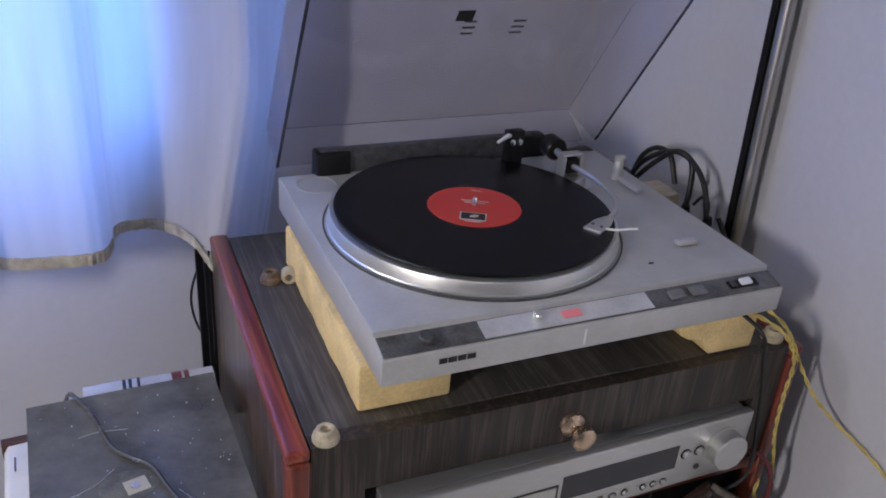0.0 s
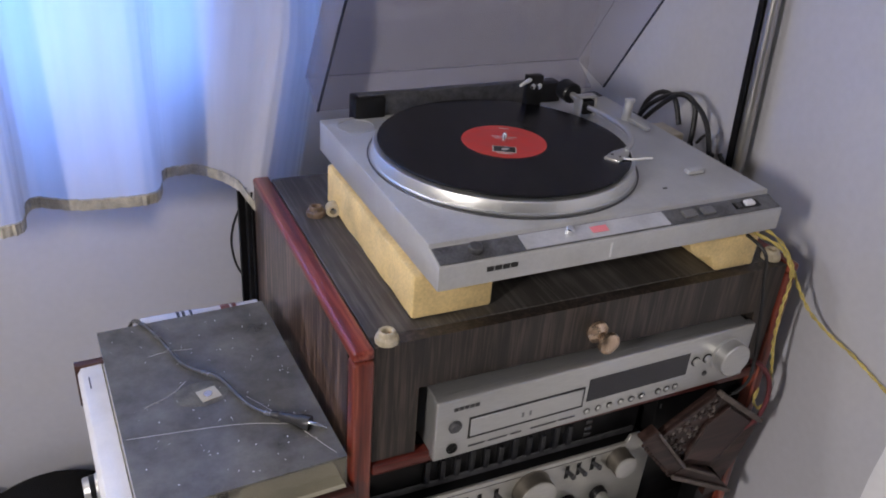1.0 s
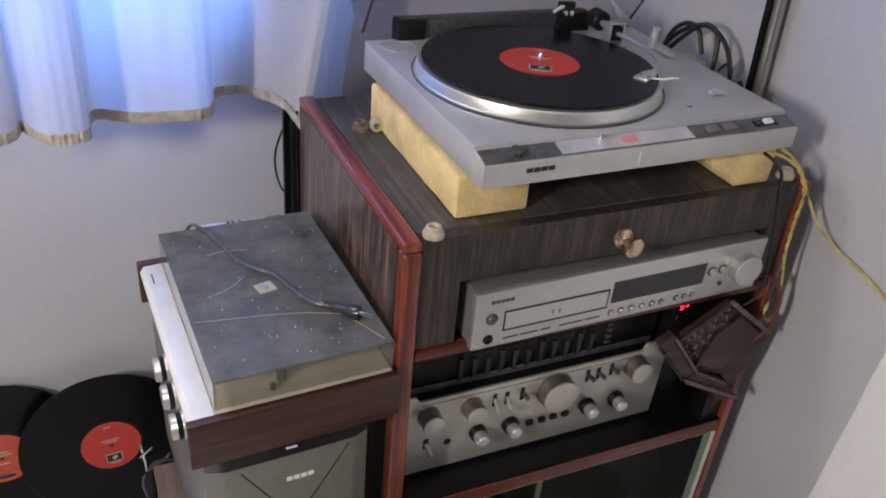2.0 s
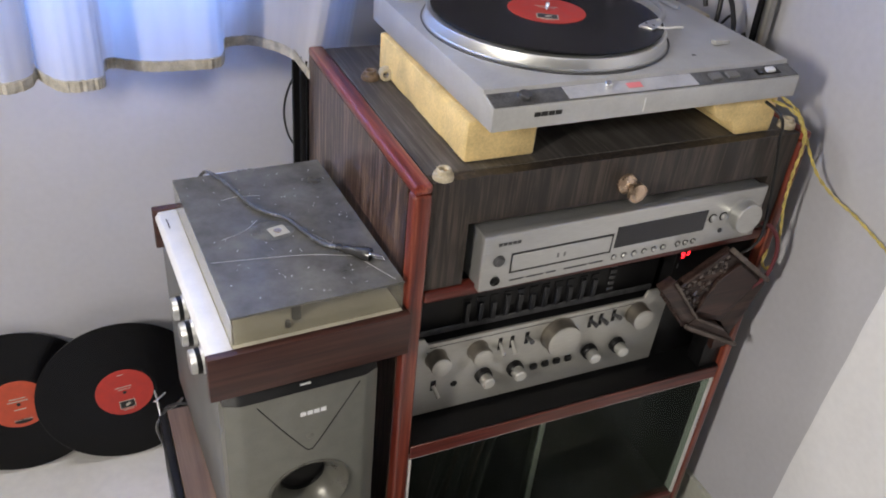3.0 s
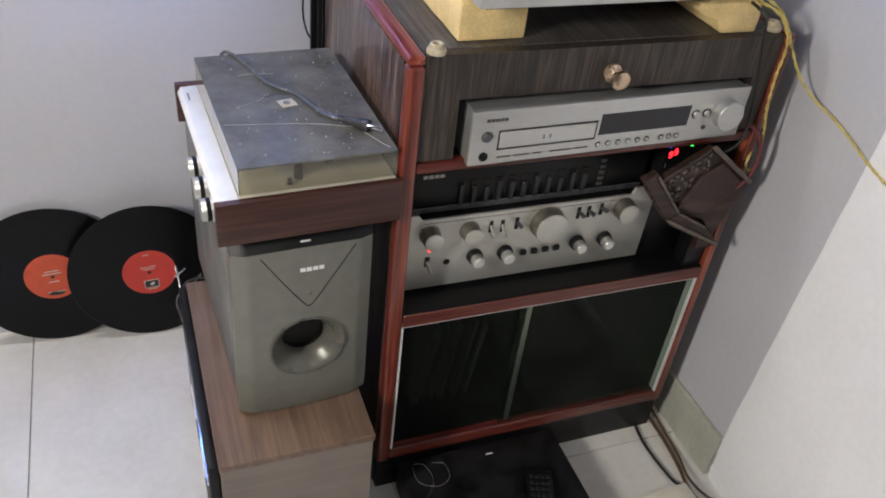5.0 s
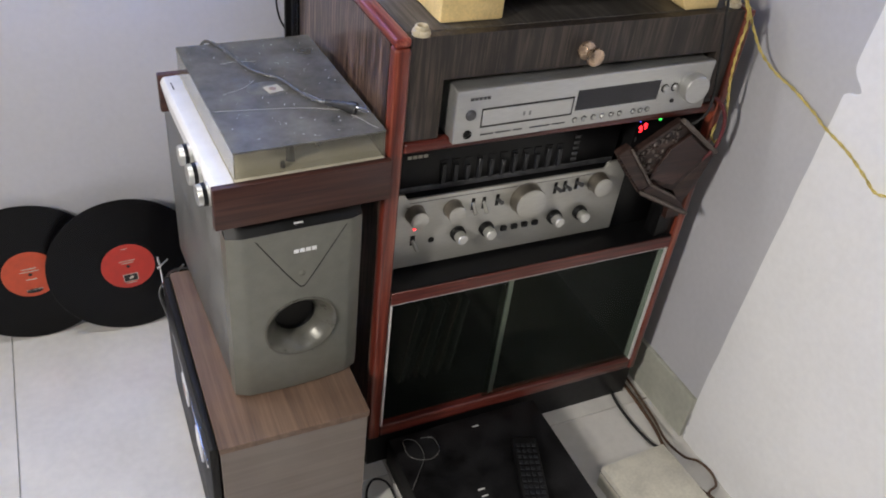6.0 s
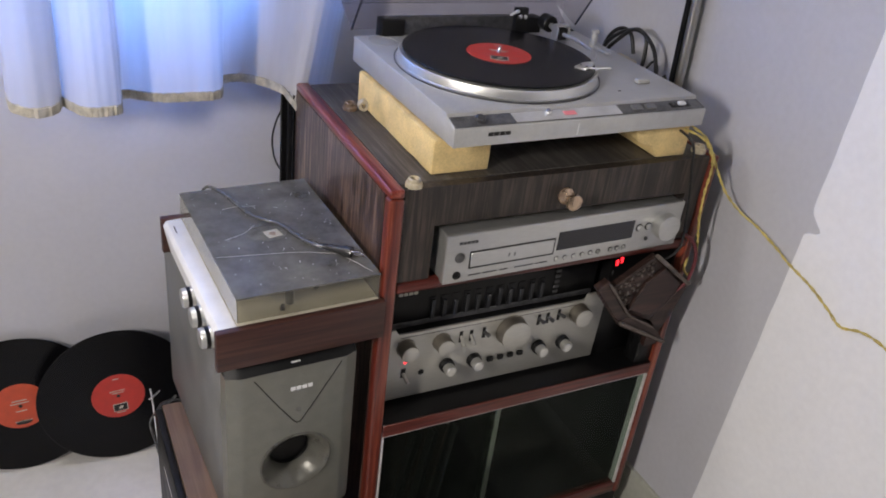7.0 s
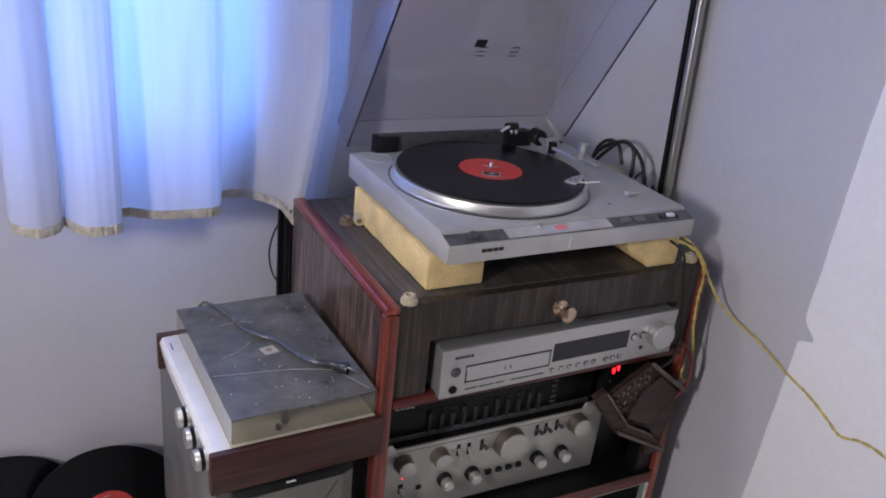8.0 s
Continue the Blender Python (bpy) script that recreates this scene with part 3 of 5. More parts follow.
# ---- turntable on top ----
def record_disc(parent, label_mat, name="record", r=0.150, spindle=True, m=None):
    rec = part(name, lathe([(0.0035, 0.0), (r - 0.002, 0.0), (r, 0.0008), (r - 0.0012, 0.0018)] + [(r - 0.004 - i * 0.0022, 0.0016 + (0.00035 if i % 2 else 0)) for i in range(40)] + [(0.0535, 0.0017), (0.052, 0.0016), (0.0035, 0.0017), (0.0035, 0.0)], 96), M_VINYL, parent, "black vinyl disc")
    lab = part("label", lathe([(0.0036, 0.0018), (0.0036, 0.0023), (0.0505, 0.0023), (0.0508, 0.0018)], 72), label_mat, rec, "red paper label")
    return rec


def label_print(rec, turn, picture=True):
    """Small picture and lines of unreadable print on a record's label."""
    q = Matrix.Rotation(radians(turn), 4, "Z")
    bm = box(-0.014, 0.014, -0.036, -0.018, 0.0024, 0.0027)
    bm.transform(q)
    frame_ob = part("label_picture", bm, M_PRINT_PALE, rec, "", False)
    bm = box(-0.0125, 0.0125, -0.0345, -0.0195, 0.00272, 0.0029)
    bm.transform(q)
    part("picture_field", bm, M_PRINT, rec, "", False)
    bm = bmesh.new()
    bmesh.ops.create_icosphere(bm, subdivisions=1, radius=1)
    bmesh.ops.scale(bm, vec=(0.006, 0.0035, 0.0002), verts=bm.verts)
    bm.transform(q @ Matrix.Translation((0.001, -0.027, 0.003)) @ Matrix.Rotation(0.5, 4, "Z"))
    part("picture_shape", bm, M_PRINT_PALE, rec, "", False)
    for y, w in ((0.040, 0.012), (0.012, 0.030), (0.007, 0.022), (-0.040, 0.018)):
        bm = box(-w / 2, w / 2, y, y + 0.0016, 0.0024, 0.0026)
        bm.transform(q)
        part("print_bar", bm, M_PRINT_PALE, rec, "", False)


def turntable():
    W, D = 0.217, 0.1825
    t = thing("turntable", "silver belt-drive record player with a raised clear lid, on foam pads", "turntable", pose(0.4735, 0.7325, 0.885, 0, 0, 0.8))
    prof = [(-D, 0.0), (-D, 0.0265), (-D + 0.026, 0.0335), (-D + 0.0265, 0.0385), (D, 0.0405), (D, 0.0)]
    body = part("body", prism(prof, -W, W, "x", 0.0012), M_DECK, t, "silver-painted plinth with a bright front")
    part("base_tray", box(-W + 0.012, W - 0.012, -D + 0.012, D - 0.012, -0.006, -0.0005, 0.002), M_BLACK, t)
    # sloped control strip
    tilt = math.atan2(0.0070, 0.026)
    S = Matrix.Translation((0, -D + 0.013, 0.0302)) @ Matrix.Rotation(tilt, 4, "X")

    def strip(name, x0, x1, y0, y1, z0, z1, mat, parent, bevel=0.0, label=""):
        bm = box(x0, x1, y0, y1, z0, z1, bevel)
        bm.transform(S)
        return part(name, bm, mat, parent, label, False)
    panel = strip("control_panel", -W + 0.002, W - 0.002, -0.0115, 0.0115, 0.0003, 0.0012, M_PANEL, t, 0, "dark grey worn control strip")
    strip("silver_inset", -W + 0.096, -W + 0.275, -0.0105, 0.0100, 0.0013, 0.0022, M_INSET, panel)
    strip("strobe_window", -W + 0.178, -W + 0.198, -0.0045, 0.0045, 0.0023, 0.0028, M_RED_DIM, panel, 0, "glowing red strobe window")
    kb = lathe([(0.0075, 0.0), (0.0072, 0.005), (0.006, 0.006), (0, 0.006)], 24, S @ Matrix.Translation((-W + 0.044, 0.001, 0.001)))
    part("start_knob", kb, M_GUN, panel)
    part("speed_button", lathe([(0.0048, 0.0), (0.0046, 0.006), (0.0035, 0.007), (0, 0.007)], 20, S @ Matrix.Translation((-W + 0.152, 0.002, 0.002))), M_CHROME, panel)
    for x in (-W + 0.298, -W + 0.324):
        strip("button", x, x + 0.017, -0.006, 0.005, 0.0012, 0.0045, M_BUTTON, panel, 0.001)
    strip("slider_slot", -W + 0.372, -W + 0.408, -0.005, 0.005, 0.0012, 0.0020, M_BLACK, panel)
    strip("slider", -W + 0.386, -W + 0.399, -0.004, 0.004, 0.0021, 0.0060, M_STRIP, panel, 0.001)
    strip("slider_tab", -W + 0.374, -W + 0.380, -0.004, 0.004, 0.0021, 0.0045, M_GUN, panel, 0.001)
    # badge on the front as plain dark shapes
    bd = None
    for x, w in ((0.0, 0.0075), (0.0088, 0.0078), (0.0180, 0.0075), (0.0268, 0.0078)):
        bd = box(-W + 0.0515 + x, -W + 0.0515 + x + w, -D - 0.0008, -D - 0.0001, 0.0135, 0.0187, bm=bd)
    part("badge", bd, M_PRINT, t, "plain dark badge", False)
    part("front_mark", box(-W + 0.197, -W + 0.1990, -D - 0.0007, -D - 0.0001, 0.004, 0.021), M_WHITE, t, "", False)
    # platter and record
    px, py = -0.045, 0.012
    P = Matrix.Translation((px, py, 0.0395))
    part("platter_well", lathe([(0.1612, -0.001), (0.1612, 0.0008), (0.1595, 0.0009), (0.1595, -0.001)], 96, P), M_GUN, t)
    plat = part("platter", lathe([(0.130, 0.001), (0.1570, 0.001), (0.1575, 0.0022), (0.1560, 0.0034), (0.1550, 0.0140), (0.1540, 0.0156), (0.150, 0.0162), (0.0, 0.0162)], 96, P), M_ALU, t, "bright turned aluminium platter")
    part("mat", lathe([(0.147, 0.0163), (0.147, 0.0185), (0.0, 0.0185)], 72, P), M_BLACK, plat)
    part("spindle", lathe([(0.0030, 0.016), (0.0030, 0.029), (0.0018, 0.031), (0, 0.031)], 16, P), M_CHROME, plat)
    # tonearm
    ax, ay = 0.115, 0.082
    arm = part("tonearm_base", lathe([(0.030, 0.0), (0.030, 0.003), (0.022, 0.005), (0.020, 0.012), (0.014, 0.013), (0, 0.013)], 40, Matrix.Translation((ax, ay, 0.040))), M_SILVER, t, "round silver arm base")
    for dx in (-0.0135, 0.0095):
        part("gimbal_post", box(ax + dx, ax + dx + 0.004, ay - 0.008, ay + 0.008, 0.053, 0.078, 0.001), M_SILVER, arm)
    part("gimbal_bridge", box(ax - 0.0135, ax + 0.0135, ay - 0.006, ay + 0.006, 0.0782, 0.0815, 0.001), M_SILVER, arm)
    part("gimbal_block", box(ax - 0.0085, ax + 0.0085, ay - 0.009, ay + 0.010, 0.057, 0.076, 0.002), M_BLACK, arm)
    part("counterweight", lathe([(0, -0.013), (0.011, -0.013), (0.0140, -0.011), (0.0140, 0.010), (0.012, 0.012), (0, 0.012)], 32, Matrix.Translation((ax + 0.003, ay + 0.046, 0.071)) @ Matrix.Rotation(radians(-3), 4, "Z") @ Matrix.Rotation(radians(90), 4, "X")), M_BLACK, arm)
    part("rear_stub", tube([(ax, ay + 0.010, 0.067), (ax + 0.002, ay + 0.034, 0.070)], 0.0045, steps=1), M_SILVER, arm)
    part("arm_tube", tube([(ax, ay - 0.009, 0.067), (ax + 0.004, ay - 0.045, 0.067), (ax + 0.001, ay - 0.092, 0.065), (ax - 0.014, ay - 0.122, 0.063), (ax - 0.032, ay - 0.137, 0.061)], 0.0034, 12), M_SILVER, arm, "pale curved arm tube")
    H = Matrix.Translation((ax - 0.050, ay - 0.147, 0.0605)) @ Matrix.Rotation(radians(-60), 4, "Z")
    hs = prism([(-0.0095, -0.020), (0.0095, -0.020), (0.0095, 0.006), (0.0045, 0.022), (-0.0045, 0.022), (-0.0095, 0.006)], -0.001, 0.0022, "z", 0.0008)
    hs.transform(H)
    shell = part("headshell", hs, M_SILVER, arm, "pale headshell")
    for sx in (-0.005, 0.005):
        part("shell_screw", lathe([(0.0018, 0.0023), (0.0016, 0.0034), (0, 0.0036)], 12, H @ Matrix.Translation((sx, -0.008, 0))), M_GUN, shell)
    ct = box(-0.008, 0.008, -0.016, 0.004, -0.0125, -0.0012, 0.001)
    ct.transform(H)
    part("cartridge", ct, M_BLACK, shell)
    ct = box(-0.0055, 0.0055, -0.0185, -0.0165, -0.0155, -0.009)
    ct.transform(H)
    part("stylus_guard", ct, M_WHITE, shell)
    fl = tube([(0.0095, -0.006, 0.001), (0.020, -0.002, 0.002), (0.030, 0.006, 0.004), (0.036, 0.012, 0.004)], 0.0014, 8)
    fl.transform(H)
    part("finger_lift", fl, M_WHITE, shell)
    # black bracket at the rear of the platter
    br = part("arm_lift_bracket", box(0.049, 0.072, 0.122, 0.134, 0.040, 0.098, 0.0015), M_BLACK, t, "black upright bracket with two screws")
    for x in (0.0555, 0.0655):
        part("screw", lathe([(0.0042, 0), (0.0040, 0.0015), (0, 0.002)], 16, facing(x, 0.1218, 0.084)), M_CHROME, br)
    part("lever", tube([(0.052, 0.124, 0.093), (0.042, 0.118, 0.092), (0.031, 0.113, 0.0895)], 0.0026, 10, taper=lambda f: 1.2 - 0.5 * f), M_WHITE, br, "white lever")
    # arm rest, cue post, adaptor recess
    part("arm_rest", box(0.185, 0.193, 0.035, 0.078, 0.0402, 0.0455, 0.002), M_DECK, t)
    rest = part("arm_rest_post", lathe([(0.007, 0), (0.006, 0.020), (0.004, 0.028), (0, 0.028)], 20, Matrix.Translation((0.1885, 0.083, 0.040))), M_DECK, t)
    part("arm_clip", box(0.183, 0.196, 0.079, 0.087, 0.064, 0.070, 0.0015), M_DECK, rest)
    lf = box(0.147, 0.171, -0.098, -0.088, 0.0395, 0.0455, 0.0015)
    part("cue_lever", lf, M_DECK, t)
    part("lever_slot", box(0.093, 0.099, -0.120, -0.117, 0.0383, 0.0390), M_BLACK, t, "", False)
    part("adaptor_recess", lathe([(0.024, 0.0), (0.024, 0.0008), (0.0225, 0.0010), (0.0225, 0.0), (0.0215, 0.0001), (0.0, 0.0001)], 48, Matrix.Translation((-0.180, 0.150, 0.0404))), M_DECK, t)
    # rear rail and hinges
    part("hinge_rail", box(-W + 0.05, W - 0.10, D - 0.004, D + 0.008, 0.036, 0.070, 0.001), M_GUN, t, "dark grey rear rail")
    for x in (-0.173, 0.095):
        part("hinge", box(x, x + 0.042, D - 0.010, D + 0.016, 0.030, 0.068, 0.003), M_BLACK, t, "ribbed black lid hinge")
    # lid: an open box raised on its hinges
    L = Matrix.Translation((0, D + 0.022, 0.044)) @ Matrix.Rotation(radians(-57.5), 4, "X")
    lw, ll, dp, th = 0.2145, 0.362, 0.058, 0.003

    def sheet(x0, x1, y0, y1, z0, z1, name, mat, parent, label=""):
        bm = box(x0, x1, y0, y1, z0, z1)
        bm.transform(L)
        ob = part(name, bm, mat, parent, label, False)
        ob.visible_shadow = False
        return ob
    # in the lid's own frame: y runs from hinge to front (negative), z is outward
    lid = sheet(-lw, lw, -ll, 0, dp - th, dp, "lid", M_LID, t, "raised clear acrylic dust cover")
    sheet(-lw, -lw + th, -ll, 0, 0, dp - th - 0.0002, "lid_side", M_LID, lid)
    flare = sheet(lw - th, lw, -ll, 0, 0, dp - th - 0.0002, "lid_side", M_LID, lid, "flared clear side")
    lean = L @ Matrix(((1, 0, -0.36, 0.36 * dp), (0, 1, 0, 0), (0, 0, 1, 0), (0, 0, 0, 1))) @ L.inverted()
    flare.data.transform(lean)
    sheet(-lw + th, lw - th, -ll, -ll + th, 0, dp - th - 0.0002, "lid_front", M_LID, lid)
    sheet(-lw + th, lw - th, -th, 0, 0, dp - th - 0.0002, "lid_rear", M_LID, lid)
    for x0, x1 in ((-lw - 0.0004, -lw + th + 0.0002), (lw - th - 0.0002, lw + 0.0004)):
        rim = sheet(x0, x1, -ll, 0, -0.0012, -0.0002, "lid_rim", M_LID_EDGE, lid, "dark polished rim")
        if x0 > 0:
            rim.data.transform(lean)
    stick = sheet(-0.018, 0.003, -0.194, -0.178, dp - th - 0.0010, dp - th - 0.0003, "sticker", M_PRINT, lid, "small dark sticker")
    for x in (-0.006, 0.058):
        for k in range(3):
            sheet(x, x + 0.016, -0.178 + k * 0.0095, -0.1755 + k * 0.0095, dp - th - 0.0010, dp - th - 0.0003, "print_line", M_GUN, lid)
    return t


turntable()


def lp_on_platter():
    r = thing("record", "black vinyl record with a red label lying on the platter", "record", pose(0.4735, 0.7325, 0.885, 0, 0, 0.8) @ pose(-0.045, 0.012, 0.0395 + 0.0187))
    disc = record_disc(r, M_LABEL, "disc")
    label_print(disc, -28)
    return r


lp_on_platter()


def foam_pad(x0, x1, y0, y1, z0, z1, seed=1):
    """A hand-cut foam strip with wavy cut edges."""
    outline = []
    n = 26
    for i in range(n + 1):
        outline.append((x0 + 0.002 * noise.noise(Vector((i * 0.3, seed, 0))), y0 + (y1 - y0) * i / n))
    for i in range(n + 1):
        x = x1 + 0.003 * noise.noise(Vector((i * 0.3, seed, 5)))
        y = y1 + (y0 - y1) * i / n
        outline.append((x, y))
    bm = prism(outline, z0, z1, "z", 0.0035)
    return bm


def foams():
    f = thing("foam_pad", "cut yellow foam strip under the turntable", "foam", group="foam pads")
    part("foam_block", foam_pad(0.2535, 0.345, 0.590, 0.880, 0.8265, 0.8785, seed=2), M_FOAM, f)
    based(f, 0.3, 0.735, 0.8265)
    g = thing("foam_pad", "torn yellow foam piece under the turntable", "foam", group="foam pads")
    prof = [(0.585, 0.875), (0.690, 0.8785), (0.694, 0.850), (0.693, 0.8265), (0.636, 0.8265), (0.630, 0.833), (0.624, 0.846), (0.605, 0.850), (0.592, 0.858)]
    part("foam_block", prism(prof, 0.572, 0.86, "y", 0.003), M_FOAM, g)
    based(g, 0.64, 0.71, 0.8265)


foams()


def round_knob(x, y, z, r, depth, mat, parent, name="knob", label="", skirt=0.0, knurl=0):
    prof = [(r + skirt, 0.0), (r + skirt, 0.0015), (r, 0.0018), (r, depth - 0.0015), (r - 0.0012, depth), (0, depth)]
    bm = lathe(prof, 40, facing(x, y, z))
    if knurl:
        for k in range(knurl):
            a = 2 * math.pi * k / knurl
            rib = box(-0.0006, 0.0006, -depth + 0.001, -0.002, r - 0.0004, r + 0.0009)
            rib.transform(Matrix.Translation((x, y, z)) @ Matrix.Rotation(a, 4, "Y"))
            bm = merge(bm, rib)
    return part(name, bm, mat, parent, label)


# ---- receiver with disc tray ----
def receiver():
    W, H = 0.435, 0.079
    r = thing("dvd_receiver", "slim silver disc receiver standing out of the drawer front", "receiver", pose(0.4815, 0.5405, 0.6770, 0, 0, 1.3))
    x0 = -W / 2

    def X(u):
        return x0 + u * W

    def Z(v):
        return H * (1 - v)
    part("case", box(x0 + 0.003, -x0 - 0.003, 0.012, 0.30, 0.001, H - 0.002, 0.001, 1), M_SILVER, r, "grey metal case", False)
    face = part("front_panel", box(x0, -x0, 0, 0.0118, 0, H, 0.002, 3), M_SILVER, r, "brushed silver front")
    part("disc_tray", box(X(0.095), X(0.425), -0.0012, 0.001, Z(0.70), Z(0.40), 0.0008, 1), M_SILVER, face)
    gap = box(X(0.090), X(0.430), -0.0004, 0.0005, Z(0.735), Z(0.365))
    part("tray_gap", gap, M_PRINT, face, "", False)
    for u in (0.240, 0.262):
        part("tray_mark", box(X(u), X(u) + 0.0030, -0.0016, -0.0013, Z(0.60), Z(0.52)), M_BUTTON, face, "", False)
    part("display", box(X(0.440), X(0.775), -0.0006, 0.001, Z(0.665), Z(0.26), 0.0004, 1), M_DISPLAY, face, "dark display window", False)
    round_knob(X(0.915), 0, Z(0.47), 0.0225, 0.017, M_SILVER, face, "volume_knob", "large silver volume knob", 0.002)
    round_knob(X(0.052), 0, Z(0.46), 0.0062, 0.004, M_GUN, face, "power_button", "", 0.0016)
    round_knob(X(0.048), 0, Z(0.83), 0.0048, 0.0012, M_BLACK, face, "headphone_jack", "", 0.0016)
    for u in (0.800, 0.842):
        round_knob(X(u), 0, Z(0.45), 0.0050, 0.004, M_SILVER, face, "round_button")
        part("button_ring", lathe([(0.0066, 0.0002), (0.0066, 0.0008), (0.0052, 0.0008), (0.0052, 0.0002)], 20, facing(X(u), 0, Z(0.45))), M_BLACK, face)
    round_knob(X(0.846), 0, Z(0.74), 0.0028, 0.002, M_GUN, face, "small_button", "", 0.0006)
    for u in (0.448, 0.485, 0.522, 0.559, 0.595, 0.630, 0.686, 0.716, 0.746):
        round_knob(X(u), 0, Z(0.85), 0.0034 if u < 0.57 else 0.0027, 0.0025, M_SILVER, face, "small_button", "", 0.0002)
        part("button_ring", lathe([(0.0043, 0.0002), (0.0043, 0.0008), (0.0036, 0.0008), (0.0036, 0.0002)], 20, facing(X(u), 0, Z(0.85))), M_BLACK, face)
    bd = None
    for i in range(5):
        bd = box(X(0.045) + i * 0.0062, X(0.045) + i * 0.0062 + 0.0052, -0.0005, -0.0001, Z(0.195), Z(0.14), bm=bd)
    part("badge", bd, M_GUN, face, "plain grey badge", False)
    for u, w in ((0.095, 0.020), (0.150, 0.024), (0.215, 0.014), (0.275, 0.034), (0.36, 0.022)):
        part("print_bar", box(X(u), X(u) + w, -0.0005, -0.0001, Z(0.885), Z(0.86)), M_GUN, face, "", False)
    return r


receiver()


# ---- amplifier and equaliser ----
AY = 0.600
M_KNOBSIDE = material("bronzed_knob_side", (0.20, 0.18, 0.15), 0.4, 0.6, 0.1, 60, 0.03)


def amplifier():
    a = thing("amplifier", "champagne silver stereo amplifier with round knobs and toggle levers", "amplifier")
    L, R, B, T = 0.2065, 0.630, 0.4195, 0.548
    outline = [(L, B), (R, B), (R + 0.003, 0.530), (R - 0.019, 0.5595), (R - 0.036, 0.5595), (R - 0.041, T), (0.237, T), (0.231, 0.5585), (L, 0.5585)]
    face = part("front_panel", prism(outline, AY, AY + 0.005, "y", 0.0008), M_AMP, a, "champagne aluminium front with raised ends")
    part("case", box(0.215, 0.622, AY + 0.0052, 0.90, 0.4195, 0.5455), M_BLACK, a, "", False)
    part("groove", box(0.240, R - 0.043, AY - 0.0004, AY + 0.0005, 0.5415, 0.5425), M_GUN, a, "", False)
    for x in (0.24, 0.60):
        for y in (AY + 0.03, 0.86):
            part("foot", lathe([(0.014, 0), (0.014, 0.0055), (0.012, 0.0068), (0, 0.0068)], 24, Matrix.Translation((x, y, 0.4124))), M_BLACK, a)
    for x, z, r, d in ((0.250, 0.522, 0.0148, 0.022), (0.313, 0.521, 0.0148, 0.022), (0.443, 0.517, 0.0270, 0.022), (0.578, 0.525, 0.0175, 0.022)):
        kn = round_knob(x, AY, z, r, d - 0.001, M_KNOBSIDE, face, "knob", "", 0.0015)
        part("knob_face", lathe([(r - 0.0004, -0.0008), (r - 0.0006, 0.0006), (r - 0.002, 0.0012), (0, 0.0012)], 36, facing(x, AY - d + 0.001, z)), M_AMP, kn)
    for x, z in ((0.327, 0.471), (0.378, 0.470), (0.505, 0.469), (0.555, 0.469)):
        round_knob(x, AY, z, 0.0086, 0.023, M_ALU, face, "small_knob", "knurled bright knob", 0.0, 18)
        part("knob_seat", lathe([(0.0128, 0.0001), (0.0124, 0.0080), (0.0116, 0.0090), (0.0, 0.0090)], 28, facing(x, AY, z)), M_BLACK, face)
    for x, z, dn in ((0.348, 0.521, 1), (0.367, 0.520, 1), (0.391, 0.521, -0.2), (0.497, 0.525, -0.2), (0.515, 0.525, -0.2), (0.537, 0.527, -0.4)):
        slot = part("lever_slot", box(x - 0.003, x + 0.003, AY - 0.0006, AY + 0.0005, z - 0.010, z + 0.012), M_BLACK, face, "", False)
        part("lever", tube([(x, AY + 0.001, z + 0.003), (x, AY - 0.016, z + 0.003 - 0.012 * dn)], 0.0032, 8, 1, taper=lambda f: 0.7 + 0.5 * f), M_AMP if dn > 0 else M_GUN, slot)
    for i in range(4):
        x = 0.410 + i * 0.0195
        part("push_button", box(x - 0.0052, x + 0.0052, AY - 0.006, AY - 0.0002, 0.4605, 0.4690, 0.001), M_BLACK, face)
    part("pilot_lamp", lathe([(0.0022, 0), (0.0020, 0.0012), (0, 0.0015)], 14, facing(0.252, AY, 0.492)), M_RED_LED, face, "small red pilot lamp")
    sw = part("switch_slot", box(0.246, 0.254, AY - 0.0006, AY + 0.0005, 0.462, 0.480), M_BLACK, face, "", False)
    part("power_lever", tube([(0.250, AY, 0.470), (0.253, AY - 0.016, 0.460)], 0.0030, 8, 1), M_AMP, sw)
    part("headphone_jack", lathe([(0.0052, 0.0002), (0.0052, 0.001), (0.0032, 0.0012), (0.0, 0.0002)], 20, facing(0.282, AY, 0.466)), M_BLACK, face)
    part("print_bar", box(0.205 + 0.03, 0.262, AY - 0.0003, AY - 0.0001, 0.533, 0.5348), M_GUN, face, "", False)
    return based(a, 0.415, 0.75, 0.412)


amplifier()


M_FADER = material("dark_fader", (0.016, 0.017, 0.021), 0.38, 0.1, 0.2, 60, 0.03)


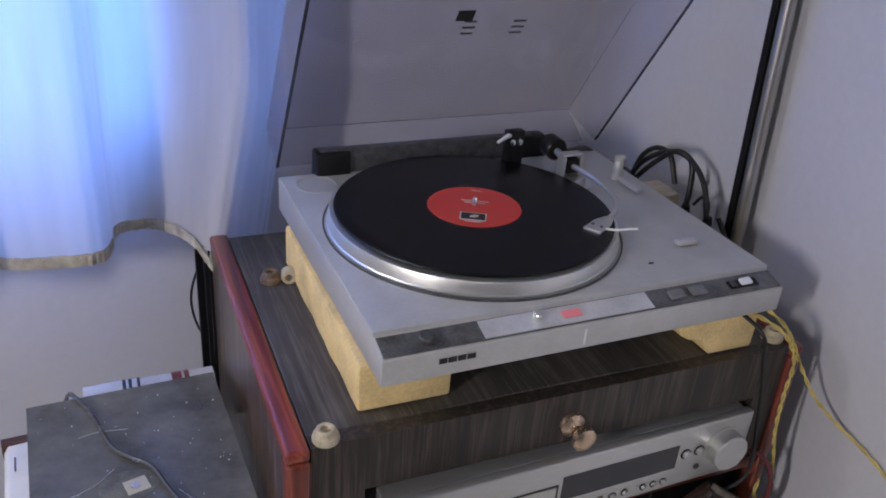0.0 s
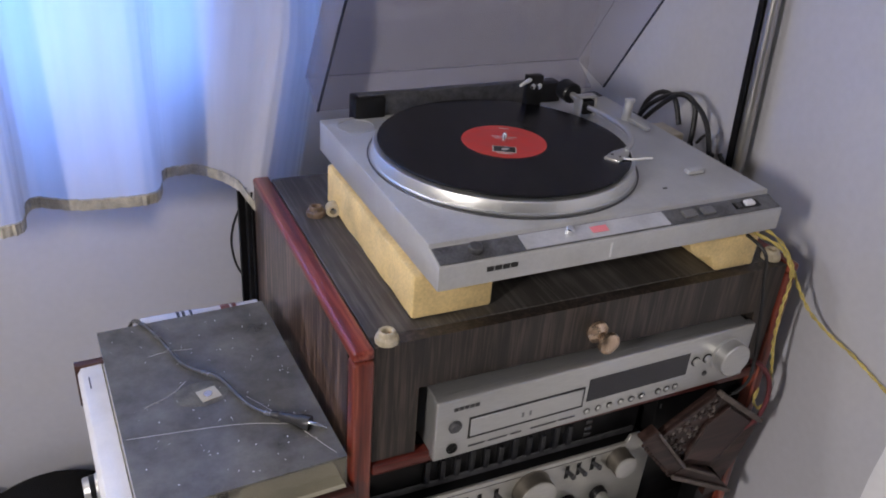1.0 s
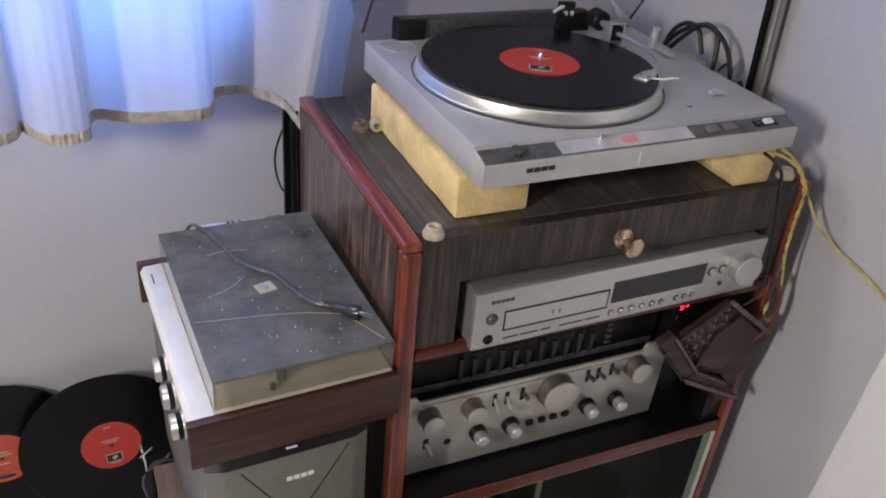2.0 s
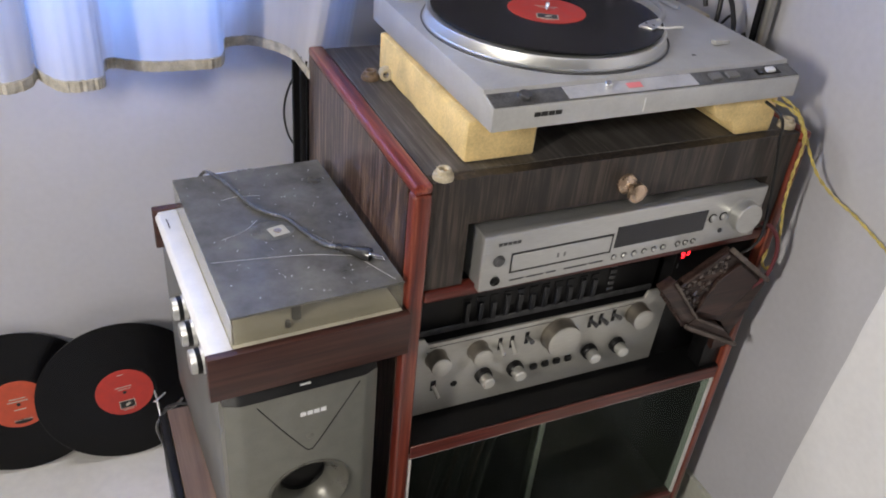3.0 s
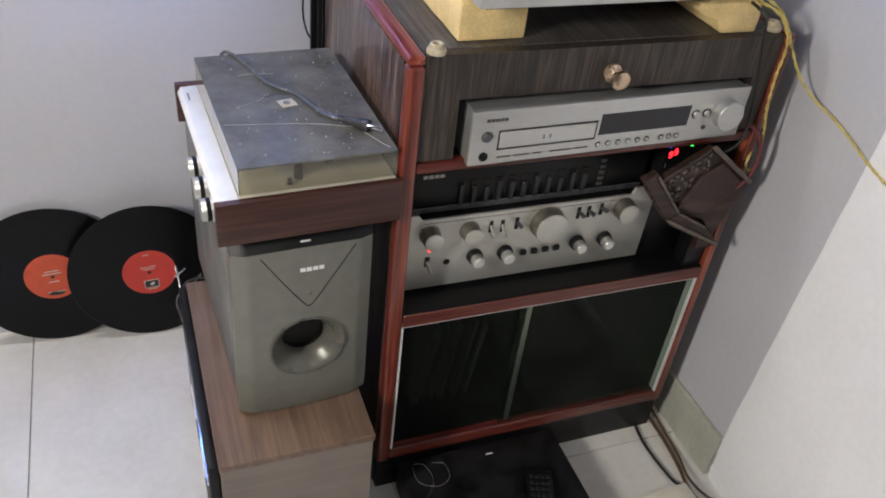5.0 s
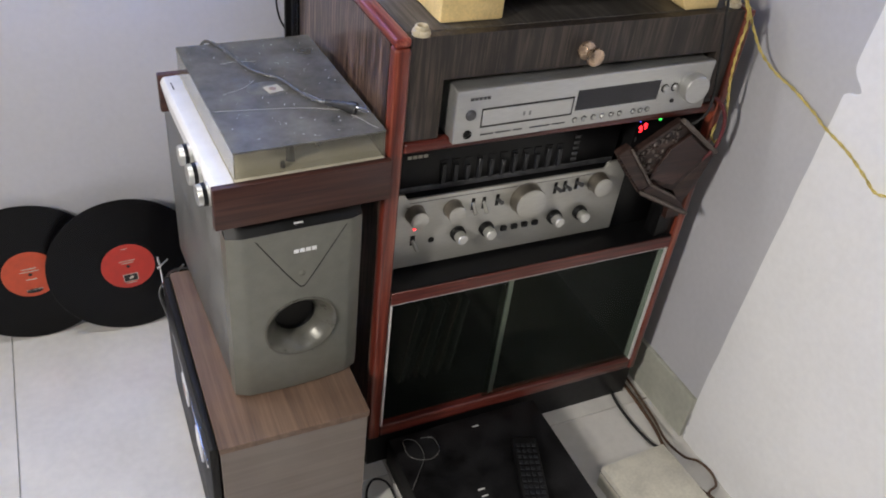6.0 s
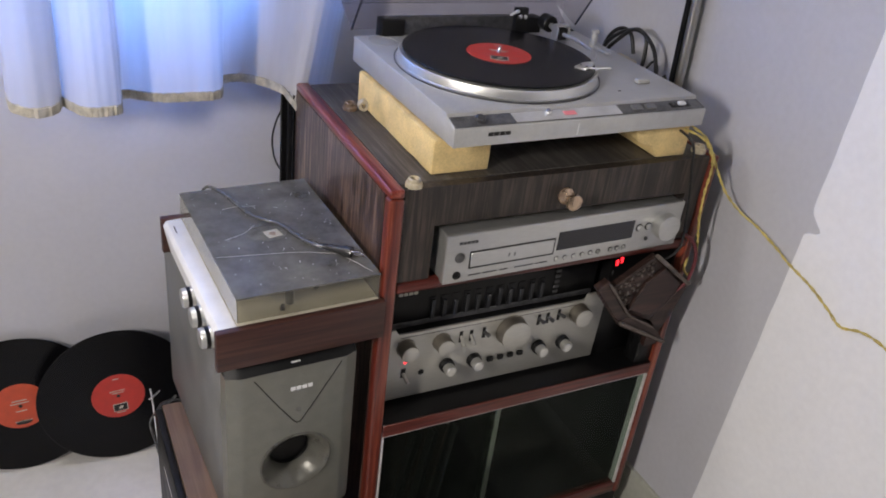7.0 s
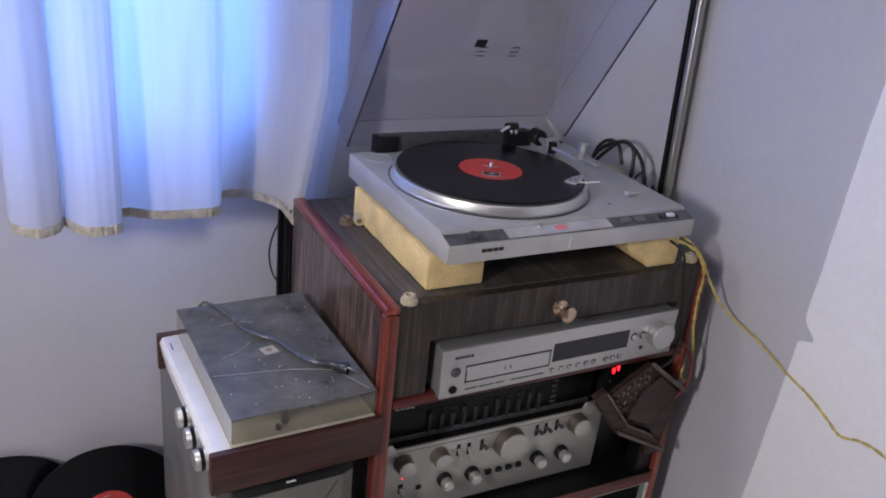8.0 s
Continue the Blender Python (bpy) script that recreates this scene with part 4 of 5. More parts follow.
def equaliser():
    e = thing("equaliser", "black graphic equaliser with a row of faders on the amplifier", "equaliser")
    y = 0.622
    L, R, B, T = 0.212, 0.618, 0.5465, 0.6355
    part("case", box(L + 0.003, R - 0.003, y + 0.011, 0.89, B + 0.002, T - 0.001), M_BLACK, e, "", False)
    face = part("front_panel", box(L, R, y, y + 0.0108, B, T, 0.002, 2), M_BLACK, e, "black front")
    part("lower_ledge", box(L + 0.006, R - 0.006, y - 0.0035, y - 0.0002, B + 0.0005, B + 0.010, 0.001, 1), M_GUN, face, "", False)
    for i in range(11):
        x = 0.300 + i * 0.0205
        ch = part("fader_slot", box(x - 0.0062, x + 0.0062, y - 0.0012, y + 0.0005, 0.553, 0.596), M_DUSTY_BLACK, face, "", False)
        part("fader", box(x - 0.0036, x + 0.0036, y - 0.0050, y - 0.0013, 0.556, 0.592 - 0.004 * (i % 3), 0.0008, 1), M_FADER, ch)
    for k in range(5):
        part("button", box(0.530, 0.540, y - 0.0025, y - 0.0002, 0.560 + k * 0.0105, 0.566 + k * 0.0105, 0.0006, 1), M_GUN, face)
    bd = None
    for i in range(4):
        bd = box(0.240 + i * 0.0085, 0.2468 + i * 0.0085, y - 0.0004, y - 0.0001, 0.6055, 0.6110, bm=bd)
    part("badge", bd, M_PRINT_PALE, face, "plain pale badge", False)
    part("display", box(0.32, 0.48, y - 0.0006, y - 0.0001, 0.617, 0.629), M_DISPLAY, face, "", False)
    return based(e, 0.427, 0.75, 0.5465)


equaliser()


# ---- small player with three knobs, on the subwoofer ----
def portable_player():
    p = thing("record_player", "compact walnut record player with a dusty smoked lid", "turntable", pose(0.0525, 0.691, 0.607, 0, 0, 2.6))
    hx, hy, H = 0.1175, 0.1640, 0.060
    ck = 0.011
    for y0, y1 in ((-hy, -hy + ck), (hy - ck, hy)):
        part("end_cheek", box(-hx - 0.001, hx, y0, y1, 0.0, H + 0.001, 0.0015), M_PLINTH, p, "dark walnut end piece")
    part("chassis", box(-hx + 0.030, hx - 0.001, -hy + ck + 0.0002, hy - ck - 0.0002, 0.002, H - 0.0035), M_PLINTH, p, "", False)
    prof = [(-hx + 0.0295, H - 0.001), (-hx + 0.006, H - 0.002), (-hx + 0.001, H - 0.010), (-hx + 0.010, 0.002), (-hx + 0.0295, 0.002)]
    bm = bmesh.new()
    f0 = [bm.verts.new((x, -hy + ck + 0.0002, z)) for x, z in prof]
    f1 = [bm.verts.new((x, hy - ck - 0.0002, z)) for x, z in prof]
    for i in range(5):
        bm.faces.new((f0[i], f0[(i + 1) % 5], f1[(i + 1) % 5], f1[i]))
    bm.faces.new(f0)
    bm.faces.new(f1)
    bmesh.ops.recalc_face_normals(bm, faces=bm.faces)
    bmesh.ops.bevel(bm, geom=list(bm.edges), offset=0.0012, segments=2, profile=0.5, affect="EDGES")
    panel = part("control_panel", bm, M_STRIP, p, "bright brushed control panel")
    for k, y in enumerate((-0.030, -0.079, -0.128)):
        K = Matrix.Translation((-hx + 0.003, y, 0.034)) @ Matrix.Rotation(radians(-90), 4, "Y")
        kn = part("knob", lathe([(0.0160, 0.0), (0.0160, 0.003), (0.0145, 0.005), (0.0140, 0.015), (0.0128, 0.0165), (0.006, 0.016), (0, 0.016)], 36, K), M_SILVER, p, "round chrome-edged knob")
        part("knob_ring", lathe([(0.0150, 0.0045), (0.0150, 0.010), (0.0142, 0.010), (0.0142, 0.0045)], 36, K), M_BLACK, kn)
    part("print_bar", box(-hx + 0.012, -hx + 0.0135, 0.108, 0.130, H - 0.0015, H - 0.0008), M_GUN, panel, "", False)
    # deck, mat and arm under the lid
    part("deck", box(-hx + 0.0300, hx - 0.006, -hy + ck + 0.001, hy - ck - 0.001, H - 0.0032, H - 0.0003), M_CREAM, p, "cream deck plate", False)
    part("mat", lathe([(0.098, 0.0), (0.100, 0.004), (0.097, 0.007), (0, 0.007)], 64, Matrix.Translation((0.016, 0.040, H))), M_BLACK, p, "black rubber platter mat")
    arm = part("tonearm", tube([(0.095, 0.02, H + 0.018), (0.085, -0.06, H + 0.018), (0.03, -0.118, H + 0.014)], 0.004, 8), M_BLACK, p, "dark slim arm")
    part("arm_post", lathe([(0.006, 0), (0.005, 0.020), (0, 0.021)], 16, Matrix.Translation((-0.008, -0.122, H))), M_BLACK, p)
    part("arm_rest", lathe([(0.0035, 0), (0.003, 0.008), (0, 0.009)], 12, Matrix.Translation((-0.022, -0.135, H))), M_BLACK, p)
    # lid
    lx0, lx1, ly0, ly1, lt, th = -hx + 0.030, hx - 0.004, -hy + 0.016, hy - 0.004, 0.0985, 0.0025

    def sheet(name, x0, x1, y0, y1, z0, z1, parent, label=""):
        ob = part(name, box(x0, x1, y0, y1, z0, z1), M_DUSTLID, parent, label, False)
        return ob
    lid = sheet("lid", lx0, lx1, ly0, ly1, lt - th, lt, p, "dusty scratched smoked lid")
    wall = H + 0.0008
    top = lt - th - 0.0002
    sheets = ((lx0, lx1, ly0, ly0 + th), (lx0, lx1, ly1 - th, ly1), (lx0, lx0 + th, ly0 + th, ly1 - th), (lx1 - th, lx1, ly0 + th, ly1 - th))
    for a, b, c, d in sheets:
        ob = part("lid_wall", box(a, b, c, d, wall, top), M_LIDWALL, lid, "", False)
        ob.visible_shadow = False
    # sticker with its glue stain, scratches, dust specks
    part("glue_stain", lathe([(0.024, 0.0), (0.023, 0.0003), (0, 0.0003)], 32, Matrix.Translation((0.001, 0.002, lt + 0.0002)) @ Matrix.Diagonal((1.2, 0.9, 1, 1))), M_STAIN, lid)
    st = box(-0.011, 0.011, -0.010, 0.010, lt + 0.0008, lt + 0.0014)
    st.transform(Matrix.Translation((0.008, -0.002, 0)) @ Matrix.Rotation(0.2, 4, "Z"))
    part("sticker", st, M_CREAM, lid, "worn square paper sticker", False)
    sd = lathe([(0.005, 0), (0.005, 0.0004), (0, 0.0004)], 12, Matrix.Translation((0.007, -0.002, lt + 0.0016)))
    part("sticker_mark", sd, M_BRASS, lid)
    rnd = random.Random(5)
    scratches = [((lx0 + 0.004, -0.042), (0.02, -0.060), (0.075, -0.080)), ((0.045, -0.02), (0.075, -0.075), (0.105, -0.140)), ((-0.04, 0.09), (-0.02, 0.093), (0.01, 0.088)), ((-0.06, -0.0), (-0.03, 0.012), (-0.01, 0.03))]
    for pts in scratches:
        part("scratch", tube([(x, y, lt + 0.0002) for x, y in pts], 0.00028, 5, 6), M_PAPER, lid, "pale scratch")
    specks = None
    for k in range(85):
        x, y, s = rnd.uniform(lx0 + 0.01, lx1 - 0.01), rnd.uniform(ly0 + 0.01, ly1 - 0.01), rnd.choice((0.0003, 0.0003, 0.0004, 0.0006))
        specks = box(x - s, x + s, y - s * rnd.uniform(0.5, 1.3), y + s, lt + 0.0001, lt + 0.0006, bm=specks)
    tagged(part("dust_specks", specks, M_WHITE, lid, "white dust specks", False), kind="stuff")
    return p


M_LIDWALL = clear("clear_lid_wall", (0.80, 0.79, 0.74), 0.05, 0.10, (0.45, 0.44, 0.40), 1.0)
M_STAIN = material("glue_stain", (0.13, 0.128, 0.11), 0.6, 0, 0.3, 60, 0.1)
portable_player()


def power_cord():
    c = thing("mains_cable", "grey mains cord with a dark two-pin plug lying on the lid", "cable")
    z = 0.7095
    pts = [(-0.010, 0.895, 0.66), (0.000, 0.866, 0.700), (0.008, 0.846, z), (0.019, 0.822, z), (0.028, 0.794, z), (0.041, 0.750, z), (0.056, 0.730, z), (0.076, 0.709, z), (0.089, 0.673, z), (0.101, 0.644, z + 0.001), (0.117, 0.627, z + 0.002)]
    part("cord", tube(pts, 0.0025, 8, 10), M_CABLE_GREY, c, "grey twin cord")
    d = Vector((0.036, -0.030, 0)).normalized()
    base = Vector((0.115, 0.628, z + 0.003))
    Q = Matrix.Translation(base) @ Vector((0, 0, 1)).rotation_difference(d).to_matrix().to_4x4()
    plug = part("plug", lathe([(0.0034, 0), (0.0044, 0.006), (0.0036, 0.009), (0.0052, 0.012), (0.0056, 0.024), (0.0076, 0.032), (0.0086, 0.034), (0.0084, 0.044), (0, 0.044)], 24, Q), M_PLUG, c, "dark grey moulded plug")
    for s in (-0.0048, 0.0048):
        part("pin", lathe([(0.0021, 0.044), (0.0021, 0.060), (0.0012, 0.062), (0, 0.062)], 12, Q @ Matrix.Translation((s, 0, 0))), M_CHROME, plug)
    return based(c, 0.05, 0.75, 0.706)


power_cord()


# ---- subwoofer and its stand ----
def subwoofer():
    s = thing("subwoofer", "dusty grey subwoofer with a flared round port", "speaker")
    x0, x1, yf, yb, z0, z1 = -0.043, 0.149, 0.528, 0.935, 0.2745, 0.600
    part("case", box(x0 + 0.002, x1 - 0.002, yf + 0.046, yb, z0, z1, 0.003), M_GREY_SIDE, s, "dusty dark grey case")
    # moulded front: bevelled sides and a bulging middle, built as a grid with the port let in
    cx, cz, pr = 0.056, 0.399, 0.052
    nx, nz = 44, 56
    bm = bmesh.new()

    def depth(u, z):
        e = abs(u - 0.5) * 2
        side = 0.0 if e < 0.79 else (e - 0.79) / 0.21 * 0.010
        bulge = -0.004 * (1 - min(1, e / 0.74) ** 2)
        low = 0.0 if z > z0 + 0.035 else ((z0 + 0.035 - z) / 0.035) ** 2 * 0.003
        return yf + 0.010 + side + bulge + low
    zt = 0.572
    grid = []
    for k in range(nz + 1):
        z = z0 + (zt - z0) * k / nz
        row = []
        for i in range(nx + 1):
            u = i / nx
            x = x0 + (x1 - x0) * u
            zz = z + (0.006 * math.sin(math.pi * u) if k == nz else 0)
            row.append(bm.verts.new((x, depth(u, z), zz)))
        grid.append(row)
    for a, b in zip(grid, grid[1:]):
        for i in range(nx):
            q = (a[i], a[i + 1], b[i + 1], b[i])
            c = sum((v.co for v in q), Vector()) / 4
            if (c.x - cx) ** 2 + (c.z - cz) ** 2 < (pr - 0.001) ** 2:
                continue
            bm.faces.new(q)
    lip = [v for v in bm.verts if v.is_boundary and (v.co.x - cx) ** 2 + (v.co.z - cz) ** 2 < (pr + 0.01) ** 2]
    for v in lip:
        d = Vector((v.co.x - cx, v.co.z - cz)).normalized() * pr
        v.co.x, v.co.z = cx + d.x, cz + d.y
    left = [r[0] for r in grid]
    right = [r[-1] for r in grid]
    for col in (left, right):
        backs = [bm.verts.new((v.co.x, yf + 0.046, v.co.z)) for v in col]
        for k in range(len(col) - 1):
            bm.faces.new((col[k], col[k + 1], backs[k + 1], backs[k]))
    bb = [bm.verts.new((v.co.x, yf + 0.046, v.co.z)) for v in grid[0]]
    for i in range(nx):
        bm.faces.new((grid[0][i], grid[0][i + 1], bb[i + 1], bb[i]))
    bmesh.ops.recalc_face_normals(bm, faces=bm.faces)
    bmesh.ops.remove_doubles(bm, verts=bm.verts, dist=0.00005)
    front = part("front", bm, M_GREY, s, "grey metallic moulded front")
    port = lathe([(pr + 0.0035, -0.0005), (pr + 0.0035, 0.0012), (pr + 0.001, 0.0020), (pr - 0.002, 0.0008), (pr - 0.006, -0.005), (pr - 0.013, -0.012), (pr - 0.0175, -0.021), (pr - 0.0205, -0.030), (pr - 0.0215, -0.0370), (0, -0.0370)], 64, facing(cx, yf + 0.0072, cz))
    part("port", port, M_PORT, s, "flared round bass port")
    # Black disc in a shallow port, painted as the dark of a deep bore
    part("port_throat_dark", lathe([(pr - 0.0212, -0.030), (pr - 0.0230, -0.0355), (0, -0.0355)], 48, facing(cx, yf + 0.0072, cz)), M_BLACK, s)
    # black cap sloping back above the front
    cap = bmesh.new()
    rows = []
    for k in range(9):
        f = k / 8
        row = []
        for i in range(33):
            u = i / 32
            e = abs(u - 0.5) * 2
            y = depth(u, zt) + 0.0005 + f * 0.040 * (1 - 0.12 * e)
            z = zt + 0.006 * math.sin(math.pi * u) + 0.0002 + 0.026 * math.sin(f * math.pi / 2)
            row.append(cap.verts.new((x0 + (x1 - x0) * u, min(y, yf + 0.046), z)))
        rows.append(row)
    for a, b in zip(rows, rows[1:]):
        for i in range(32):
            cap.faces.new((a[i], a[i + 1], b[i + 1], b[i]))
    part("top_cap", cap, M_BLACK, s, "glossy black curved cap")
    # shield-shaped groove and plain badge
    vs = [(-0.006, 0.567), (0.024, 0.520), (0.050, 0.482), (0.057, 0.477), (0.064, 0.482), (0.088, 0.518), (0.122, 0.568)]
    def fy(x, z):
        return depth((x - x0) / (x1 - x0), z)
    part("shield_groove", tube([(x, fy(x, z) - 0.0001, z) for x, z in vs], 0.0008, 6, 8), M_BLACK, s, "thin dark groove")
    for i in range(4):
        xa = 0.045 + i * 0.0085
        part("badge", box(xa, xa + 0.0068, fy(xa, 0.541) - 0.0012, fy(xa, 0.541) + 0.0006, 0.5382, 0.5440), M_STRIP, s, "", False)
    part("emblem", lathe([(0.005, 0), (0.004, 0.0008), (0, 0.001)], 20, facing(0.057, fy(0.057, 0.500), 0.500)), M_GREY, s)
    part("cap_mark", box(0.047, 0.060, 0.5390, 0.5410, 0.583, 0.5848), M_STRIP, s, "", False)
    for x in (x0 + 0.03, x1 - 0.03):
        for y in (yf + 0.08, yb - 0.04):
            part("foot", lathe([(0.012, 0), (0.012, 0.004), (0, 0.004)], 20, Matrix.Translation((x, y, 0.2708))), M_BLACK, s)
    based(s, 0.05, 0.715, 0.271)
    s.location, s.rotation_euler = (0.042, 0.719, 0.271), (0, 0, radians(2.6))
    return s


subwoofer()


def stand_box():
    s = thing("wooden_speaker", "old brown wooden loudspeaker lying as a stand on the floor", "speaker")
    x0, x1, y0, y1, H = -0.088, 0.140, 0.462, 0.872, 0.2705
    part("top_board", box(x0, x1, y0 - 0.003, y1, H - 0.013, H, 0.0015), M_STAND, s, "worn brown wooden top", False)
    part("end_panel", box(x0 + 0.002, x1 - 0.002, y0, y0 + 0.014, 0.0, H - 0.0135, 0.001), M_STAND_FRONT, s, "faded brown end board", False)
    part("end_panel", box(x0 + 0.002, x1 - 0.002, y1 - 0.014, y1, 0.0, H - 0.0135, 0.001), M_STAND_FRONT, s, "", False)
    part("back_panel", box(x1 - 0.014, x1 - 0.002, y0 + 0.0145, y1 - 0.0145, 0.0, H - 0.0135), M_STAND, s, "", False)
    part("bottom_panel", box(x0 + 0.004, x1 - 0.0145, y0 + 0.0145, y1 - 0.0145, 0.0, 0.012), M_STAND, s, "", False)
    g = part("grille", box(x0 - 0.014, x0 - 0.0002, y0 + 0.002, y1 - 0.002, 0.002, H - 0.004, 0.004), M_DUSTY_BLACK, s, "black cloth grille")
    part("grille_trim", box(x0 - 0.0165, x0 - 0.0142, y0 + 0.014, y1 - 0.10, H - 0.055, H - 0.048), M_CHROME, g, "bright trim strip", False)
    for y in (y0 + 0.07, y0 + 0.19):
        part("badge", box(x0 - 0.0175, x0 - 0.0142, y, y + 0.045, H - 0.110, H - 0.072, 0.001), M_STRIP, g, "silver badge", False)
    part("badge_mark", box(x0 - 0.0182, x0 - 0.0176, y0 + 0.20, y0 + 0.22, H - 0.095, H - 0.080), M_RED_Y, g, "", False)
    return based(s, 0.026, 0.667, 0.0)


stand_box()


# ---- records against the wall ----
def leaning_record(x, y, turn, label_mat, label, picture):
    lean = radians(6)
    r = thing("record", label, "record", Matrix.Translation((x, y, 0.1505)) @ Matrix.Rotation(-lean, 4, "X") @ Matrix.Rotation(radians(90), 4, "X"), group="records against the wall")
    disc = record_disc(r, label_mat, "disc")
    if picture:
        label_print(disc, turn)
    else:
        for k, (yy, w) in enumerate(((0.012, 0.026), (0.006, 0.034), (-0.012, 0.020), (-0.036, 0.030))):
            bm = box(-w / 2, w / 2, yy, yy + 0.002, 0.0024, 0.0026)
            bm.transform(Matrix.Rotation(radians(turn), 4, "Z"))
            part("print_bar", bm, M_PRINT_PALE, disc, "", False)
        bm = lathe([(0.010, 0), (0.010, 0.0002), (0, 0.0002)], 20, Matrix.Rotation(radians(turn), 4, "Z") @ Matrix.Translation((0, -0.038, 0.0024)) @ Matrix.Diagonal((1.5, 0.5, 1, 1)))
        part("label_emblem", bm, M_PRINT, disc)
    part("spindle_hole", lathe([(0.0036, 0.0016), (0.0036, 0.0025), (0, 0.0025)], 16), M_PRINT, disc)
    return r


leaning_record(-0.148, 1.066, 4, M_LABEL, "black vinyl record with a red picture label leaning on another", True)
leaning_record(-0.325, 1.092, 3, M_LABEL_O, "black vinyl record with an orange label leaning on the wall", False)


# ---- things by the wall ----
def wall_board():
    b = thing("black_board", "thin black framed panels standing behind the cabinet", "panel")
    part("panel", box(0.163, 0.60, 1.004, 1.012, 0.0, 0.800, 0.001), M_BLACK, b, "", False)
    part("panel", box(0.172, 0.60, 0.990, 1.0025, 0.0, 0.806, 0.001), M_DUSTY_BLACK, b, "", False)
    part("panel_edge", box(0.1765, 0.60, 0.980, 0.9885, 0.0, 0.802, 0.001), M_BLACK_SHEEN, b, "", False)
    return based(b, 0.39, 0.995, 0.0)


wall_board()


def wire_loop():
    c = thing("thin_wire", "thin black wire bowing out beside the cabinet", "cable")
    part("wire", tube([(0.186, 1.03, 0.775), (0.167, 1.035, 0.745), (0.157, 1.04, 0.700), (0.163, 1.04, 0.655), (0.179, 1.03, 0.628), (0.20, 1.02, 0.60)], 0.0017, 6, 8), M_CABLE, c)
    return based(c, 0.17, 1.03, 0.63)


wire_loop()


def paper_roll():
    p = thing("paper_roll", "rolled printed paper lying behind the small player", "paper roll")
    A, B = Vector((0.012, 0.912, 0.6340)), Vector((0.166, 0.912, 0.6340))
    Q = Matrix.Translation(A) @ Vector((0, 0, 1)).rotation_difference(B - A).to_matrix().to_4x4()
    n = (B - A).length
    roll = part("roll", lathe([(0.026, 0.0), (0.0325, 0.0), (0.0332, 0.03), (0.0325, n * 0.6), (0.0330, n), (0.026, n), (0.0255, 0.0)], 36, Q), M_PAPER, p)
    for u, w, a in ((0.045, 0.004, 0), (0.052, 0.004, 0), (0.062, 0.0035, 0), (0.103, 0.012, 1), (0.118, 0.006, 1)):
        band = lathe([(0.0335, u), (0.0337, u + 0.0004), (0.0337, u + w), (0.0335, u + w)], 36)
        for f in [f for f in band.faces if not (-0.9 < math.atan2(f.calc_center_median().y, f.calc_center_median().x) - 3.0 + a * 0.1 < 0.4 or math.atan2(f.calc_center_median().y, f.calc_center_median().x) < -2.6)]:
            band.faces.remove(f)
        band.transform(Q)
        part("print_bar", band, M_PRINT if not a else M_RED_Y, roll, "", False)
    return based(p, 0.090, 0.912, 0.601)


paper_roll()


def steel_pole():
    p = thing("steel_pole", "dull steel tube with a dark backing leaning on the wall", "pole")
    part("tube", tube([(0.777, 0.665, 0.0), (0.779, 0.7195, 1.0), (0.781, 0.790, 2.3)], 0.0080, 20, 1), M_STEEL, p)
    strip = box(0.772, 0.797, -0.0040, 0.0055, 0.0, 2.3, 0.001)
    strip.transform(Matrix(((1, 0, 0, 0), (0, 1, 0.0545, 0.6780), (0, 0, 1, 0), (0, 0, 0, 1))))
    part("dark_strip", strip, M_BLACK, p, "dark strip beside the tube", False)
    return based(p, 0.78, 0.67, 0.0)


steel_pole()


# ---- small things on and round the cabinet ----
M_WORN = material("worn_brown_plastic", (0.20, 0.14, 0.10), 0.5, 0, 0.3, 60, 0.1)


def ivory_foot(x, y, z, label, tip=0.0, mat=M_IVORY):
    f = thing("plastic_spacer", label, "spacer", pose(x, y, z, tip, 0, 20), group="loose ivory spacers")
    part("cup", lathe([(0.0135, 0.0), (0.0140, 0.003), (0.0130, 0.007), (0.0105, 0.0085), (0.0100, 0.013), (0.0085, 0.0145), (0.0060, 0.0140), (0.0055, 0.010), (0.0, 0.0095)], 32, Matrix.Scale(0.88, 4)), mat, f)
    part("slot", box(-0.0045, 0.0045, -0.0012, 0.0012, 0.0085, 0.0092), M_BRASS, f, "", False)
    return f


ivory_foot(0.217, 0.565, CT + 0.0002, "ivory plastic spacer with a slotted screw on the cabinet corner")
ivory_foot(0.229, 0.846, CT + 0.0002, "worn brown plastic spacer with a brass centre", 0.0, M_WORN)
ivory_foot(0.728, 0.578, CT + 0.0002, "dusty ivory plastic spacer beside the foam")


def ivory_block():
    """A short plastic bush lying on its side, its hole showing."""
    b = thing("plastic_bush", "small ivory plastic bush with a hole beside the foam", "bush", pose(0.2485, 0.838, CT + 0.0093, 0, 0, -12))
    part("ring", lathe([(0.0045, -0.006), (0.0090, -0.006), (0.0092, 0.005), (0.0080, 0.007), (0.0045, 0.007), (0.0045, -0.006)], 28, TOWARD), M_IVORY, b)
    return b


ivory_block()


def twisted(points, pitch=0.022, radius=0.0016, gap=0.0013, phase=0.0):
    """Points of one strand winding round a smooth line."""
    line = smooth_path(points, 14)
    out, s = [], 0.0
    for i, p in enumerate(line):
        d = (line[min(i + 1, len(line) - 1)] - line[max(i - 1, 0)]).normalized()
        u = d.cross(Vector((0.3, 1, 0.1))).normalized()
        v = d.cross(u)
        if i:
            s += (p - line[i - 1]).length
        a = phase + 2 * math.pi * s / pitch
        out.append(p + (u * math.cos(a) + v * math.sin(a)) * gap)
    return out


